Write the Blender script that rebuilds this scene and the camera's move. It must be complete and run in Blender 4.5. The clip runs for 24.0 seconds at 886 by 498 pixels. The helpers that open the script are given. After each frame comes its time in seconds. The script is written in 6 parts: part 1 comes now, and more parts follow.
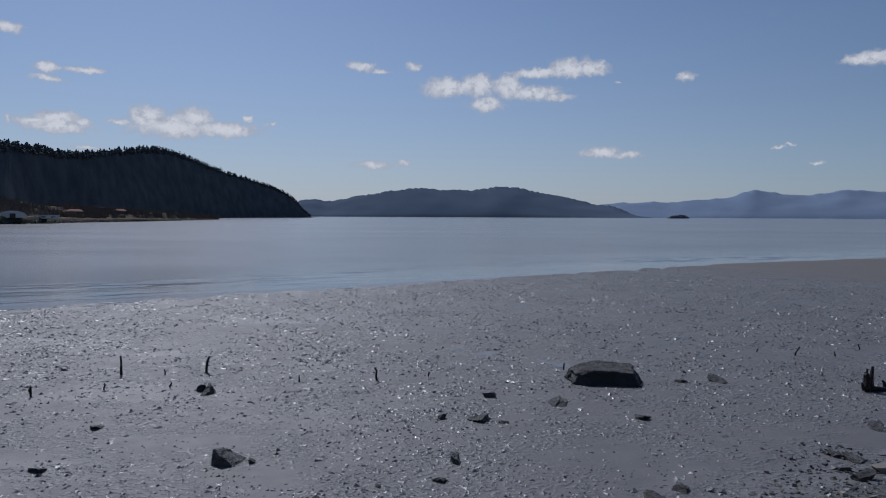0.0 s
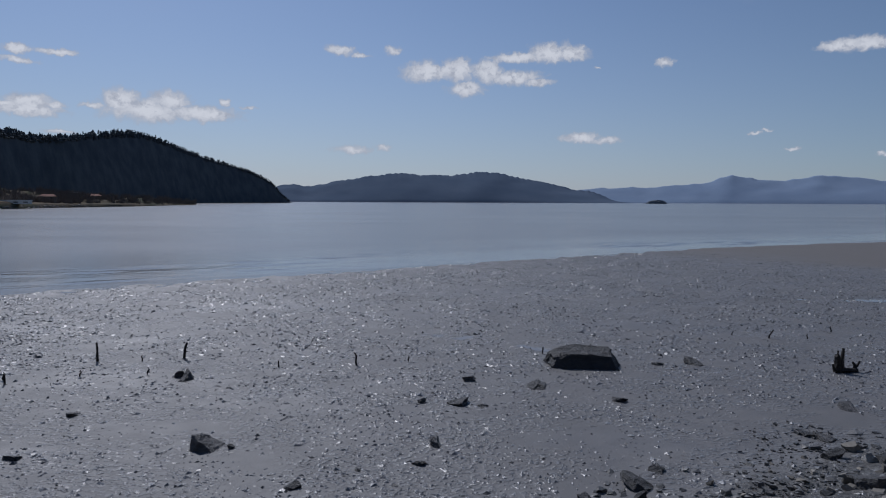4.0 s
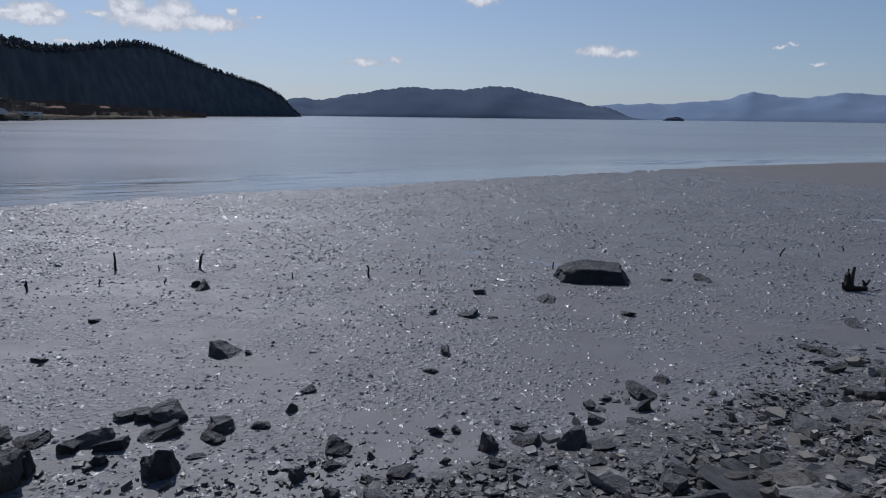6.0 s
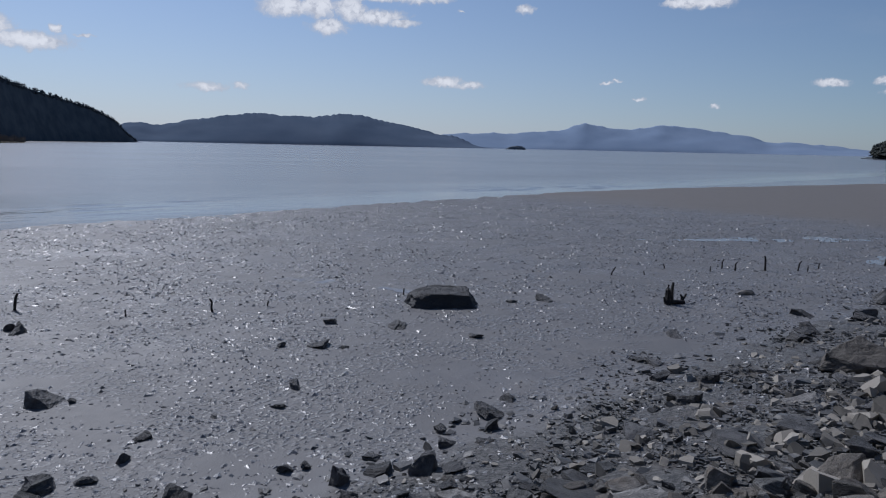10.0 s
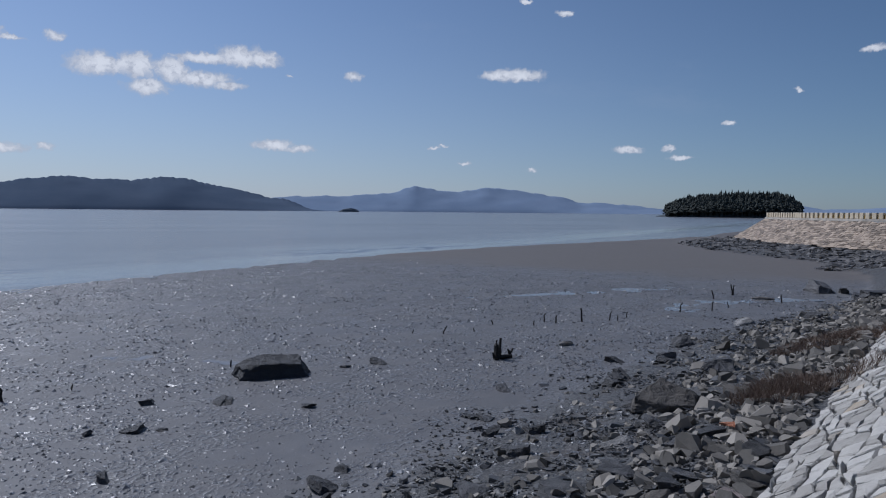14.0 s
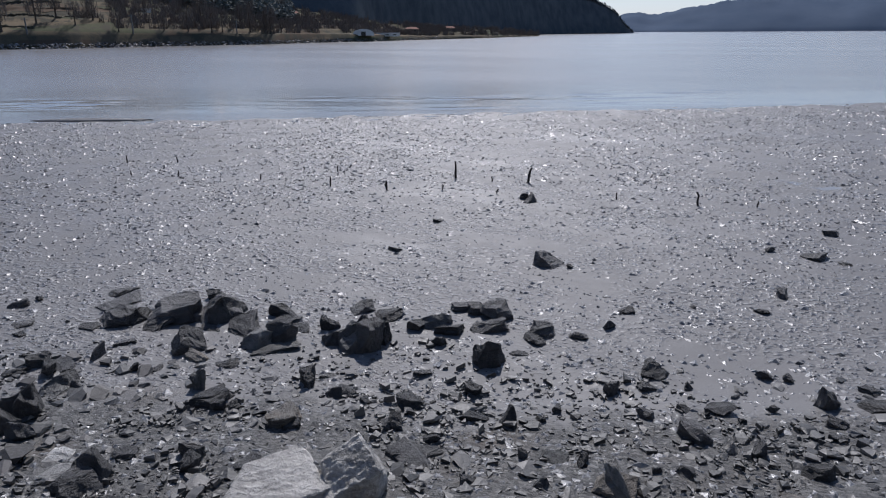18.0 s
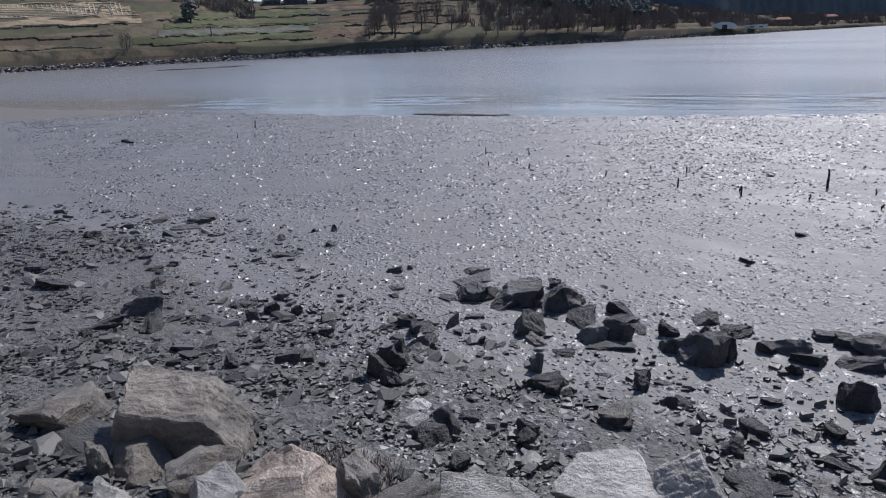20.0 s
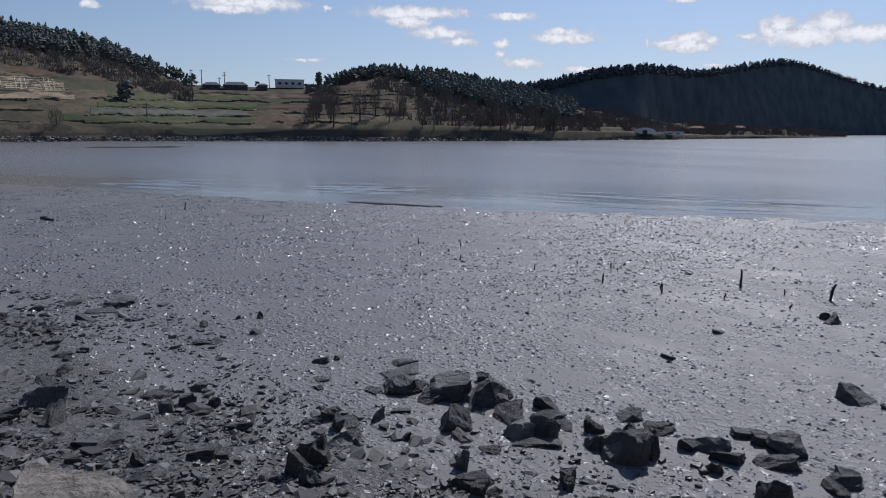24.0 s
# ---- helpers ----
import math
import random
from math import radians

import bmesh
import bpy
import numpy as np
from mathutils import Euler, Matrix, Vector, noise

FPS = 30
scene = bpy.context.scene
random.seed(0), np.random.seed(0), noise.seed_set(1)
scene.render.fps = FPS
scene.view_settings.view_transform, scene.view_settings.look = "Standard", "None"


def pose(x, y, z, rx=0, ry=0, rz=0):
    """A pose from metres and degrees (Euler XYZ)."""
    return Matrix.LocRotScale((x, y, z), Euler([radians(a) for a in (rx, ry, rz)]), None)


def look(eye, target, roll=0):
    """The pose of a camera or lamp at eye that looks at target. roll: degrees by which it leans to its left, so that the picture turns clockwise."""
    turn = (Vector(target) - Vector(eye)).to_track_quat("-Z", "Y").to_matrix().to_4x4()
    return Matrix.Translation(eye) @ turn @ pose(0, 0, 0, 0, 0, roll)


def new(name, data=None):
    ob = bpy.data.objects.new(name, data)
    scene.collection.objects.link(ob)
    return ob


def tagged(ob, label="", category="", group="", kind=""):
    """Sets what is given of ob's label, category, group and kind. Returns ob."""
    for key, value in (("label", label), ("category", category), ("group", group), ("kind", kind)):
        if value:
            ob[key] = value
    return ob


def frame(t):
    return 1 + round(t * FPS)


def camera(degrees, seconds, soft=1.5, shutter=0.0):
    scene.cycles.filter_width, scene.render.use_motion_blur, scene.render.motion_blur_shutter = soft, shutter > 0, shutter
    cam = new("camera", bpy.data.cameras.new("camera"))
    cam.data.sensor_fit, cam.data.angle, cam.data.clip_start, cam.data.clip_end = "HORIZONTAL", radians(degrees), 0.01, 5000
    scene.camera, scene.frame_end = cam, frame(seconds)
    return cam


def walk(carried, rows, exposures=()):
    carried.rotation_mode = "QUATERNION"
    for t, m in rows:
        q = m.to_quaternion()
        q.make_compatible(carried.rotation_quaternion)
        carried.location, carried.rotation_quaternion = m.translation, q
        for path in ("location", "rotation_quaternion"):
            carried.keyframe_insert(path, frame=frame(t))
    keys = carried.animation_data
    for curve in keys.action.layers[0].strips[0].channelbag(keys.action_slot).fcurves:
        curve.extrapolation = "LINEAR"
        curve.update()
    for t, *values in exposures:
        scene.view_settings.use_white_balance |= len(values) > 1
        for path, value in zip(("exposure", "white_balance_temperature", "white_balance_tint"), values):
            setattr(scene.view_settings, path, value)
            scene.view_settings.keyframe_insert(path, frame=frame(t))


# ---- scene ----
cam = camera(66.55, 24.0, 1.1)
PATH = [
    (0, (-0.000, -0.000, 3.507), (-0.000, 9.988, 3.022), 0.24),
    (0.5, (0.004, -0.001, 3.506), (0.105, 9.985, 2.988), 0.27),
    (1, (0.013, -0.001, 3.507), (0.338, 9.982, 3.009), 0.44),
    (1.5, (0.017, -0.001, 3.508), (0.422, 9.980, 3.050), 0.49),
    (3.5, (0.016, -0.001, 3.511), (0.407, 9.984, 3.119), 0.02),
    (4, (0.012, -0.001, 3.498), (0.307, 9.970, 2.797), 0.25),
    (4.5, (0.006, -0.005, 3.464), (0.144, 9.877, 1.936), 0.28),
    (5, (0.006, -0.008, 3.449), (0.157, 9.809, 1.547), 0.52),
    (5.5, (0.004, -0.008, 3.448), (0.107, 9.806, 1.531), 0.71),
    (6, (0.005, -0.008, 3.448), (0.137, 9.805, 1.524), 0.72),
    (6.5, (0.032, -0.009, 3.448), (0.800, 9.777, 1.538), 1.17),
    (7, (0.052, -0.011, 3.449), (1.292, 9.730, 1.556), 0.98),
    (7.5, (0.065, -0.013, 3.448), (1.636, 9.677, 1.541), 0.77),
    (8, (0.075, -0.014, 3.449), (1.879, 9.637, 1.555), 0.67),
    (8.5, (0.075, -0.014, 3.450), (1.885, 9.642, 1.586), 0.85),
    (9, (0.081, -0.015, 3.454), (2.027, 9.632, 1.676), 1.13),
    (9.5, (0.091, -0.016, 3.459), (2.291, 9.597, 1.802), 1.22),
    (10, (0.094, -0.016, 3.465), (2.360, 9.608, 1.967), 1.21),
    (10.5, (0.089, -0.014, 3.465), (2.231, 9.638, 1.964), 0.67),
    (11, (0.095, -0.016, 3.466), (2.379, 9.608, 1.995), 0.35),
    (11.5, (0.146, -0.028, 3.490), (3.649, 9.295, 2.591), 1.04),
    (13.5, (0.188, -0.045, 3.505), (4.703, 8.861, 2.965), 0.35),
    (14, (0.189, -0.046, 3.505), (4.740, 8.841, 2.951), 0.55),
    (14.5, (0.186, -0.045, 3.503), (4.650, 8.884, 2.910), 0.44),
    (15, (0.179, -0.042, 3.493), (4.492, 8.942, 2.665), 0.44),
    (15.5, (0.166, -0.044, 3.446), (4.170, 8.906, 1.477), 1.03),
    (16, (0.151, -0.047, 3.410), (3.781, 8.833, 0.585), 1.23),
    (16.5, (0.085, -0.029, 3.400), (2.136, 9.267, 0.340), 0.53),
    (17, (-0.005, -0.023, 3.391), (-0.114, 9.418, 0.097), 0.80),
    (17.5, (-0.089, -0.032, 3.395), (-2.231, 9.199, 0.201), 0.61),
    (18, (-0.174, -0.060, 3.401), (-4.372, 8.486, 0.345), -0.35),
    (18.5, (-0.245, -0.104, 3.404), (-6.149, 7.397, 0.424), -1.23),
    (19, (-0.304, -0.160, 3.405), (-7.609, 6.002, 0.461), -2.43),
    (19.5, (-0.326, -0.188, 3.406), (-8.171, 5.281, 0.484), -2.77),
    (21.5, (-0.315, -0.179, 3.395), (-7.885, 5.523, 0.203), -1.28),
    (22, (-0.316, -0.164, 3.429), (-7.921, 5.878, 1.051), -0.50),
    (22.5, (-0.313, -0.151, 3.459), (-7.846, 6.213, 1.801), 0.31),
    (23, (-0.312, -0.150, 3.456), (-7.814, 6.235, 1.743), 0.31),
    (23.5, (-0.309, -0.148, 3.454), (-7.748, 6.297, 1.682), 0.41),
    (24, (-0.308, -0.146, 3.455), (-7.719, 6.340, 1.720), 0.32),
]
EXPOSURES = [(0.0, -0.5, 5650, 13), (4.0, -0.48, 5650, 13), (5.0, -0.27, 5700, 13), (10.0, -0.2, 5650, 13), (14.0, -0.3, 5500, 13), (15.0, -0.2, 5600, 13), (16.0, 0.1, 5750, 14), (17.0, 0.45, 5950, 14), (18.0, 0.28, 5950, 14), (19.0, 0.36, 5950, 14), (21.5, 0.66, 6000, 14), (22.0, 0.57, 6000, 14), (22.5, 0.15, 5900, 14), (23.0, 0.07, 5850, 14), (24.0, 0.03, 5850, 14)]
walk(cam, [(t, look(eye, target, roll)) for t, eye, target, roll in PATH], EXPOSURES)


# ---- world and sun ----
SUN_AZ, SUN_EL = -24.0, 44.0   # degrees, to the right of +y and above the horizon
sun = new("sun", bpy.data.lights.new("sun", "SUN"))
sun.data.energy, sun.data.angle, sun.data.color = 3.6, radians(0.53), (1.0, 0.94, 0.86)
sun_way = Vector((math.sin(radians(SUN_AZ)) * math.cos(radians(SUN_EL)), math.cos(radians(SUN_AZ)) * math.cos(radians(SUN_EL)), math.sin(radians(SUN_EL))))
sun.matrix_world = look(sun_way * 60, (0, 0, 0))

world = bpy.data.worlds.new("sky")
scene.world = world
world.use_nodes = True


class Nodes:
    """Short hand for building node trees."""

    def __init__(self, tree):
        self.tree = tree
        tree.nodes.clear()

    def add(self, kind, inputs=None, **attrs):
        n = self.tree.nodes.new("ShaderNode" + kind)
        for key, value in attrs.items():
            setattr(n, key, value)
        for key, value in (inputs or {}).items():
            self.put(n.inputs[key], value)
        return n

    def put(self, socket, value):
        if isinstance(value, bpy.types.NodeSocket):
            self.tree.links.new(value, socket)
        else:
            socket.default_value = value

    def math(self, op, a, b=0.0, c=0.0, clamp=False):
        n = self.add("Math", operation=op, use_clamp=clamp)
        self.put(n.inputs[0], a), self.put(n.inputs[1], b), self.put(n.inputs[2], c)
        return n.outputs[0]

    def vec(self, op, a, b=(0, 0, 0), c=(0, 0, 0)):
        n = self.add("VectorMath", operation=op)
        self.put(n.inputs[0], a)
        if op != "LENGTH":
            self.put(n.inputs[1], b)
        if op == "MULTIPLY_ADD":
            self.put(n.inputs[2], c)
        return n.outputs["Value"] if op in ("LENGTH", "DOT_PRODUCT") else n.outputs[0]

    def noise(self, at, scale, detail=4.0, rough=0.55, warp=0.0):
        return self.add("TexNoise", {"Vector": at, "Scale": scale, "Detail": detail, "Roughness": rough, "Distortion": warp}).outputs["Fac"]

    def ramp(self, fac, *stops):
        n = self.add("ValToRGB", {"Fac": fac})
        el = n.color_ramp.elements
        while len(el) < len(stops):
            el.new(0.5)
        for e, (pos, col) in zip(el, stops):
            e.position = pos
            e.color = (*col, 1) if isinstance(col, tuple) else (col, col, col, 1)
        return n.outputs["Color"]

    def mix(self, fac, a, b, mode="MIX"):
        n = self.add("Mix", data_type="RGBA", blend_type=mode, clamp_factor=True)
        self.put(n.inputs[0], fac)
        for socket, value in ((n.inputs[6], a), (n.inputs[7], b)):
            self.put(socket, (*value, 1) if isinstance(value, tuple) and len(value) == 3 else value)
        return n.outputs[2]

    def span(self, v, lo, hi, to_lo=0.0, to_hi=1.0, smooth=True):
        n = self.add("MapRange", {"Value": v, "From Min": lo, "From Max": hi, "To Min": to_lo, "To Max": to_hi},
                     interpolation_type="SMOOTHSTEP" if smooth else "LINEAR", clamp=True)
        return n.outputs[0]


# clouds as soft puffs on the sky: azimuth, elevation, half width, half height in degrees
CLOUDS_AHEAD = [
    (0.2, 10.68, 2.39, 0.94, 0),
    (2.8, 10.82, 1.85, 1.04, 0),
    (3.6, 9.31, 1.59, 0.74, 0),
    (5.4, 10.66, 1.58, 1.03, 0),
    (7.5, 10.17, 2.6, 0.67, 0),
    (9.4, 9.77, 1.44, 0.36, 0),
    (7.8, 11.74, 2.59, 0.46, 0),
    (10.5, 12.1, 1.94, 0.96, 0),
    (12.3, 11.95, 1.51, 0.65, 0),
    (14.4, 10.81, 0.5, 0.2, 0.3),
    (-6.9, 12.24, 1.47, 0.51, 0.1),
    (-5.2, 11.92, 1.16, 0.26, 0.25),
    (-2.5, 12.33, 0.85, 0.46, 0.1),
    (-30.1, 10.53, 1.12, 0.41, 0),
    (-27.7, 10.62, 1.69, 0.28, 0),
    (-32.6, 12.97, 1.6, 0.47, 0.1),
    (32.1, 11.24, 1.13, 0.53, 0),
    (12.9, 5.28, 2.11, 0.53, 0.1),
]
CLOUDS_LOW = [
    (15.2, 5.01, 1.78, 0.42, 0.25),
    (27.1, 5.47, 0.84, 0.2, 0.4),
    (-5.9, 4.28, 2.76, 0.49, 0.3),
    (-3.3, 4.5, 1.07, 0.43, 0.25),
    (-29.6, 7.07, 1.84, 0.65, 0),
    (-31.1, 6.73, 1.91, 0.37, 0.1),
    (-28.1, 6.94, 1.34, 0.38, 0.1),
    (-23.5, 7.49, 1.59, 0.98, 0),
    (-20.1, 7.72, 1.66, 0.9, 0),
    (-21.9, 6.85, 3.47, 0.99, 0),
    (-17.7, 6.82, 2.94, 0.71, 0),
    (-16.0, 7.79, 0.64, 0.41, 0.2),
    (-14.2, 7.41, 1.11, 0.21, 0.3),
    (-25.5, 6.94, 1.23, 0.29, 0.15),
    (-27.8, 4.97, 1.69, 0.24, 0.35),
]
CLOUDS_RIGHT = [
    (19.5, 10.98, 1.04, 0.46, 0.2),
    (31.5, 11.24, 1.37, 0.46, 0),
    (33.6, 11.23, 2.03, 0.56, 0),
    (37.0, 15.93, 0.77, 0.29, 0.1),
    (33.8, 16.87, 0.52, 0.2, 0),
    (59.2, 11.7, 0.9, 0.31, 0.1),
    (42.2, 5.17, 1.38, 0.36, 0.1),
    (45.4, 5.16, 0.58, 0.36, 0.1),
    (46.4, 4.43, 1.23, 0.26, 0.1),
    (49.8, 7.04, 0.63, 0.25, 0.25),
    (26.4, 5.34, 0.8, 0.22, 0.25),
    (28.8, 4.0, 0.8, 0.22, 0.25),
    (54.5, 9.2, 0.35, 0.23, 0.25),
    (34.5, 3.5, 0.63, 0.27, 0.3),
]
CLOUDS_LEFT = [
    (-75.5, 8.79, 0.84, 0.36, 0.1),
    (-64.4, 9.66, 5.28, 0.66, 0),
    (-65.5, 9.11, 2.98, 0.38, 0),
    (-51.3, 9.28, 4.88, 0.54, 0),
    (-49.2, 7.74, 2.68, 0.55, 0),
    (-47.6, 7.04, 1.55, 0.4, 0),
    (-51.7, 8.59, 2.16, 0.59, 0),
    (-43.2, 9.01, 2.18, 0.39, 0),
    (-39.1, 7.32, 3.27, 0.54, 0),
    (-39.4, 7.75, 1.59, 0.44, 0),
    (-44.1, 6.95, 0.92, 0.5, 0.15),
    (-42.5, 5.39, 2.65, 0.71, 0.25),
    (-44.3, 6.07, 0.77, 0.51, 0.25),
    (-29.5, 6.46, 2.52, 0.57, 0),
    (-29.3, 6.79, 1.17, 0.47, 0),
    (-30.1, 9.83, 1.35, 0.28, 0.1),
    (-32.6, 6.82, 0.47, 0.68, 0.4),
    (-60.0, 5.48, 2.33, 0.3, 0.35),
    (-37.5, 4.9, 3.05, 0.5, 0.3),
    (-58.2, 9.4, 0.4, 0.39, 0.2),
]
SKY = 0.075
w = Nodes(world.node_tree)
way = w.add("TexCoord").outputs["Generated"]
sky = w.add("TexSky", sky_type="NISHITA", sun_disc=False, sun_elevation=radians(SUN_EL), sun_rotation=radians(SUN_AZ),
            altitude=0, air_density=0.9, dust_density=0.35, ozone_density=2.6).outputs[0]
parts = w.add("SeparateXYZ", {"Vector": way}).outputs
azimuth = w.math("MULTIPLY", w.math("ARCTAN2", parts[0], parts[1]), 57.296)
height = w.math("MULTIPLY", w.math("ARCSINE", parts[2]), 57.296)
at = w.add("CombineXYZ", {"X": azimuth, "Y": height}).outputs[0]
fluff = w.add("TexNoise", {"Vector": at, "Scale": 1.5, "Detail": 5.0, "Roughness": 0.6}).outputs["Color"]
fluff = w.vec("MULTIPLY", w.vec("SUBTRACT", fluff, (0.5, 0.5, 0.5)), (1.3, 0.75, 0))
at = w.vec("ADD", at, fluff)
near = None
for az, el, wide, tall, thin in CLOUDS_AHEAD + CLOUDS_LOW + CLOUDS_RIGHT + CLOUDS_LEFT:
    d = w.vec("LENGTH", w.vec("MULTIPLY_ADD", at, (1 / wide, 1 / tall, 0), (-az / wide, -el / tall, 0)))
    if thin:
        d = w.math("ADD", d, thin)
    near = d if near is None else w.math("MINIMUM", near, d)
billow = w.add("TexVoronoi", {"Vector": at, "Scale": 1.5}, feature="SMOOTH_F1").outputs["Distance"]
near = w.math("ADD", near, w.math("MULTIPLY", w.math("SUBTRACT", billow, 0.4), 0.5))
near = w.math("ADD", near, w.math("MULTIPLY", w.math("SUBTRACT", w.noise(at, 3.0, 4.0, 0.6), 0.5), 0.5))
cover = w.span(near, 1.18, 0.55)
puff = w.noise(at, 1.4, 4.0, 0.55)
shade = w.math("MULTIPLY", w.span(near, 1.1, 0.2), w.span(puff, 0.25, 0.55))
white = w.mix(shade, (6.9, 6.9, 7.1), (11.8, 11.4, 10.8))
veil = w.math("MULTIPLY", w.span(w.noise(w.vec("MULTIPLY", at, (0.05, 0.16, 0)), 1.0, 5.0, 0.6), 0.55, 0.8), 0.12)
haze = w.math("MULTIPLY", w.math("POWER", 2.718, w.math("MULTIPLY", w.math("MAXIMUM", height, 0.0), -0.105)), 0.68)
# the sky is brighter towards the sun
toward = w.math("ADD", w.math("MULTIPLY", w.vec("DOT_PRODUCT", way, tuple(sun_way)), 0.42), 0.72)
sky = w.vec("SCALE", sky)
sky.node.inputs["Scale"].default_value = 1.0
w.tree.links.new(toward, sky.node.inputs["Scale"])
sky = w.mix(w.span(toward, 0.7, 1.0), w.vec("MULTIPLY", sky, (0.89, 1.0, 1.05)), sky)
haze = w.math("MULTIPLY", haze, w.span(toward, 0.75, 1.05, 0.48, 1.05))
colour = w.mix(veil, w.mix(haze, sky, w.mix(w.span(toward, 0.75, 1.1, smooth=False), (4.2, 5.1, 6.3), (7.0, 7.3, 7.8))), (6.0, 6.3, 6.8))
colour = w.mix(w.math("MULTIPLY", cover, 0.93), colour, white)
back = w.add("Background", {"Color": colour, "Strength": SKY})
w.tree.links.new(back.outputs[0], w.add("OutputWorld").inputs[0])

# ---- materials ----


def material(name):
    m = bpy.data.materials.new(name)
    m.use_nodes = True
    return m, Nodes(m.node_tree)


def finish(n, colour, rough, bump=None, strength=0.3, distance=0.02, metal=0.0, ior=1.45, spec=0.5):
    """A principled surface with a bump of the given height."""
    p = n.add("BsdfPrincipled", {"Metallic": metal, "IOR": ior, "Specular IOR Level": spec})
    n.put(p.inputs["Base Color"], (*colour, 1) if isinstance(colour, tuple) else colour)
    n.put(p.inputs["Roughness"], rough)
    if bump is not None:
        n.put(p.inputs["Normal"], n.add("Bump", {"Height": bump, "Strength": strength, "Distance": distance}).outputs[0])
    n.tree.links.new(p.outputs[0], n.add("OutputMaterial").inputs[0])


def place(n, scale=(1, 1, 1), own=False):
    at = n.add("TexCoord").outputs["Object"] if own else n.add("NewGeometry").outputs["Position"]
    return n.vec("MULTIPLY", at, scale) if scale != (1, 1, 1) else at


def mud_material():
    m, n = material("wet_mud")
    at = place(n)
    xyz = n.add("SeparateXYZ", {"Vector": at}).outputs
    flat = n.vec("MULTIPLY", at, (1, 1, 0))
    # smooth brown silt in the corner by the far wall and at the far end of the flat
    drift = n.noise(flat, 0.12, 3.0)
    silt = n.span(n.math("ADD", n.math("ADD", n.math("MULTIPLY", xyz[0], 0.78), n.math("MULTIPLY", xyz[1], 0.5)), n.math("MULTIPLY", drift, 14.0)), 40.0, 50.0)
    silt = n.math("MAXIMUM", silt, n.span(n.math("SUBTRACT", n.math("ADD", n.math("MULTIPLY", drift, 3.0), n.math("MULTIPLY", xyz[1], 0.57)), n.math("MULTIPLY", xyz[0], 0.82)), 39.5, 42.0))
    film = n.span(n.noise(n.vec("MULTIPLY", at, (0.11, 0.3, 0)), 1.0, 4.0, 0.6), 0.5, 0.62)
    big, mid = n.noise(flat, 0.35, 5.0), n.noise(n.vec("MULTIPLY", at, (2.2, 3.0, 0)), 1.0, 5.0, 0.65)
    fine = n.noise(flat, 38.0, 3.0, 0.6)
    grey = n.ramp(n.math("ADD", n.math("MULTIPLY", big, 0.5), n.math("MULTIPLY", mid, 0.5)), (0.3, (0.115, 0.113, 0.113)), (0.7, (0.17, 0.166, 0.165)))
    colour = n.mix(silt, grey, n.mix(mid, (0.118, 0.106, 0.095), (0.165, 0.149, 0.134)))
    # soft lumps, thick in some patches and missing in others
    patch = n.span(n.math("ADD", n.noise(n.vec("MULTIPLY", at, (0.6, 0.8, 0)), 1.0, 4.0, 0.6), n.math("MULTIPLY", film, -0.1)), 0.4, 0.55)
    lumps = n.math("MULTIPLY", n.span(n.noise(n.vec("MULTIPLY", at, (10.0, 12.5, 0)), 1.0, 3.0, 0.5), 0.42, 0.72), patch)
    colour = n.mix(n.math("MULTIPLY", n.span(n.noise(flat, 11.0, 2.0), 0.6, 0.7), n.math("MULTIPLY", patch, 0.5)), colour, (0.06, 0.059, 0.06))
    # broken slate bedding where the beach rises
    beach = n.span(n.math("ADD", xyz[2], n.math("MULTIPLY", n.noise(flat, 1.6, 5.0, 0.65), 0.16)), 0.1, 0.17)
    cells = n.add("TexVoronoi", {"Vector": n.vec("ADD", n.vec("MULTIPLY", at, (24, 34, 24)), n.vec("MULTIPLY", n.add("TexNoise", {"Vector": at, "Scale": 30.0}).outputs["Color"], (1.4, 1.4, 0))), "Scale": 1.0}).outputs
    grit = n.mix(n.add("SeparateXYZ", {"Vector": cells["Color"]}).outputs[0], (0.035, 0.035, 0.036), (0.15, 0.146, 0.138))
    grit = n.mix(n.math("MULTIPLY", n.span(n.noise(flat, 0.8, 4.0), 0.5, 0.75), 0.7), grit, (0.1, 0.082, 0.066))
    colour = n.mix(beach, colour, grit)
    bare = n.math("SUBTRACT", 1.0, n.math("MAXIMUM", silt, beach))
    rough = n.span(mid, 0.35, 0.65, 0.6, 0.7)
    rough = n.math("SUBTRACT", rough, n.math("MULTIPLY", n.math("MULTIPLY", n.span(lumps, 0.1, 0.5), bare), 0.3))
    rough = n.math("SUBTRACT", rough, n.math("MULTIPLY", n.math("MULTIPLY", film, bare), 0.1))
    rough = n.math("ADD", rough, n.math("ADD", n.math("MULTIPLY", silt, 0.04), n.math("MULTIPLY", beach, -0.08)))
    relief = n.math("ADD", n.math("MULTIPLY", mid, 0.2), n.math("ADD", n.math("MULTIPLY", fine, 0.12), n.math("MULTIPLY", lumps, 0.5)))
    relief = n.math("MULTIPLY", relief, n.math("SUBTRACT", 1.0, n.math("MULTIPLY", silt, 0.8)))
    relief = n.mix(beach, relief, n.math("MULTIPLY", n.noise(n.vec("MULTIPLY", at, (22, 30, 22)), 1.0, 4.0, 0.7), 1.1))
    finish(n, colour, rough, relief, 0.8, 0.045, spec=0.37)
    return m


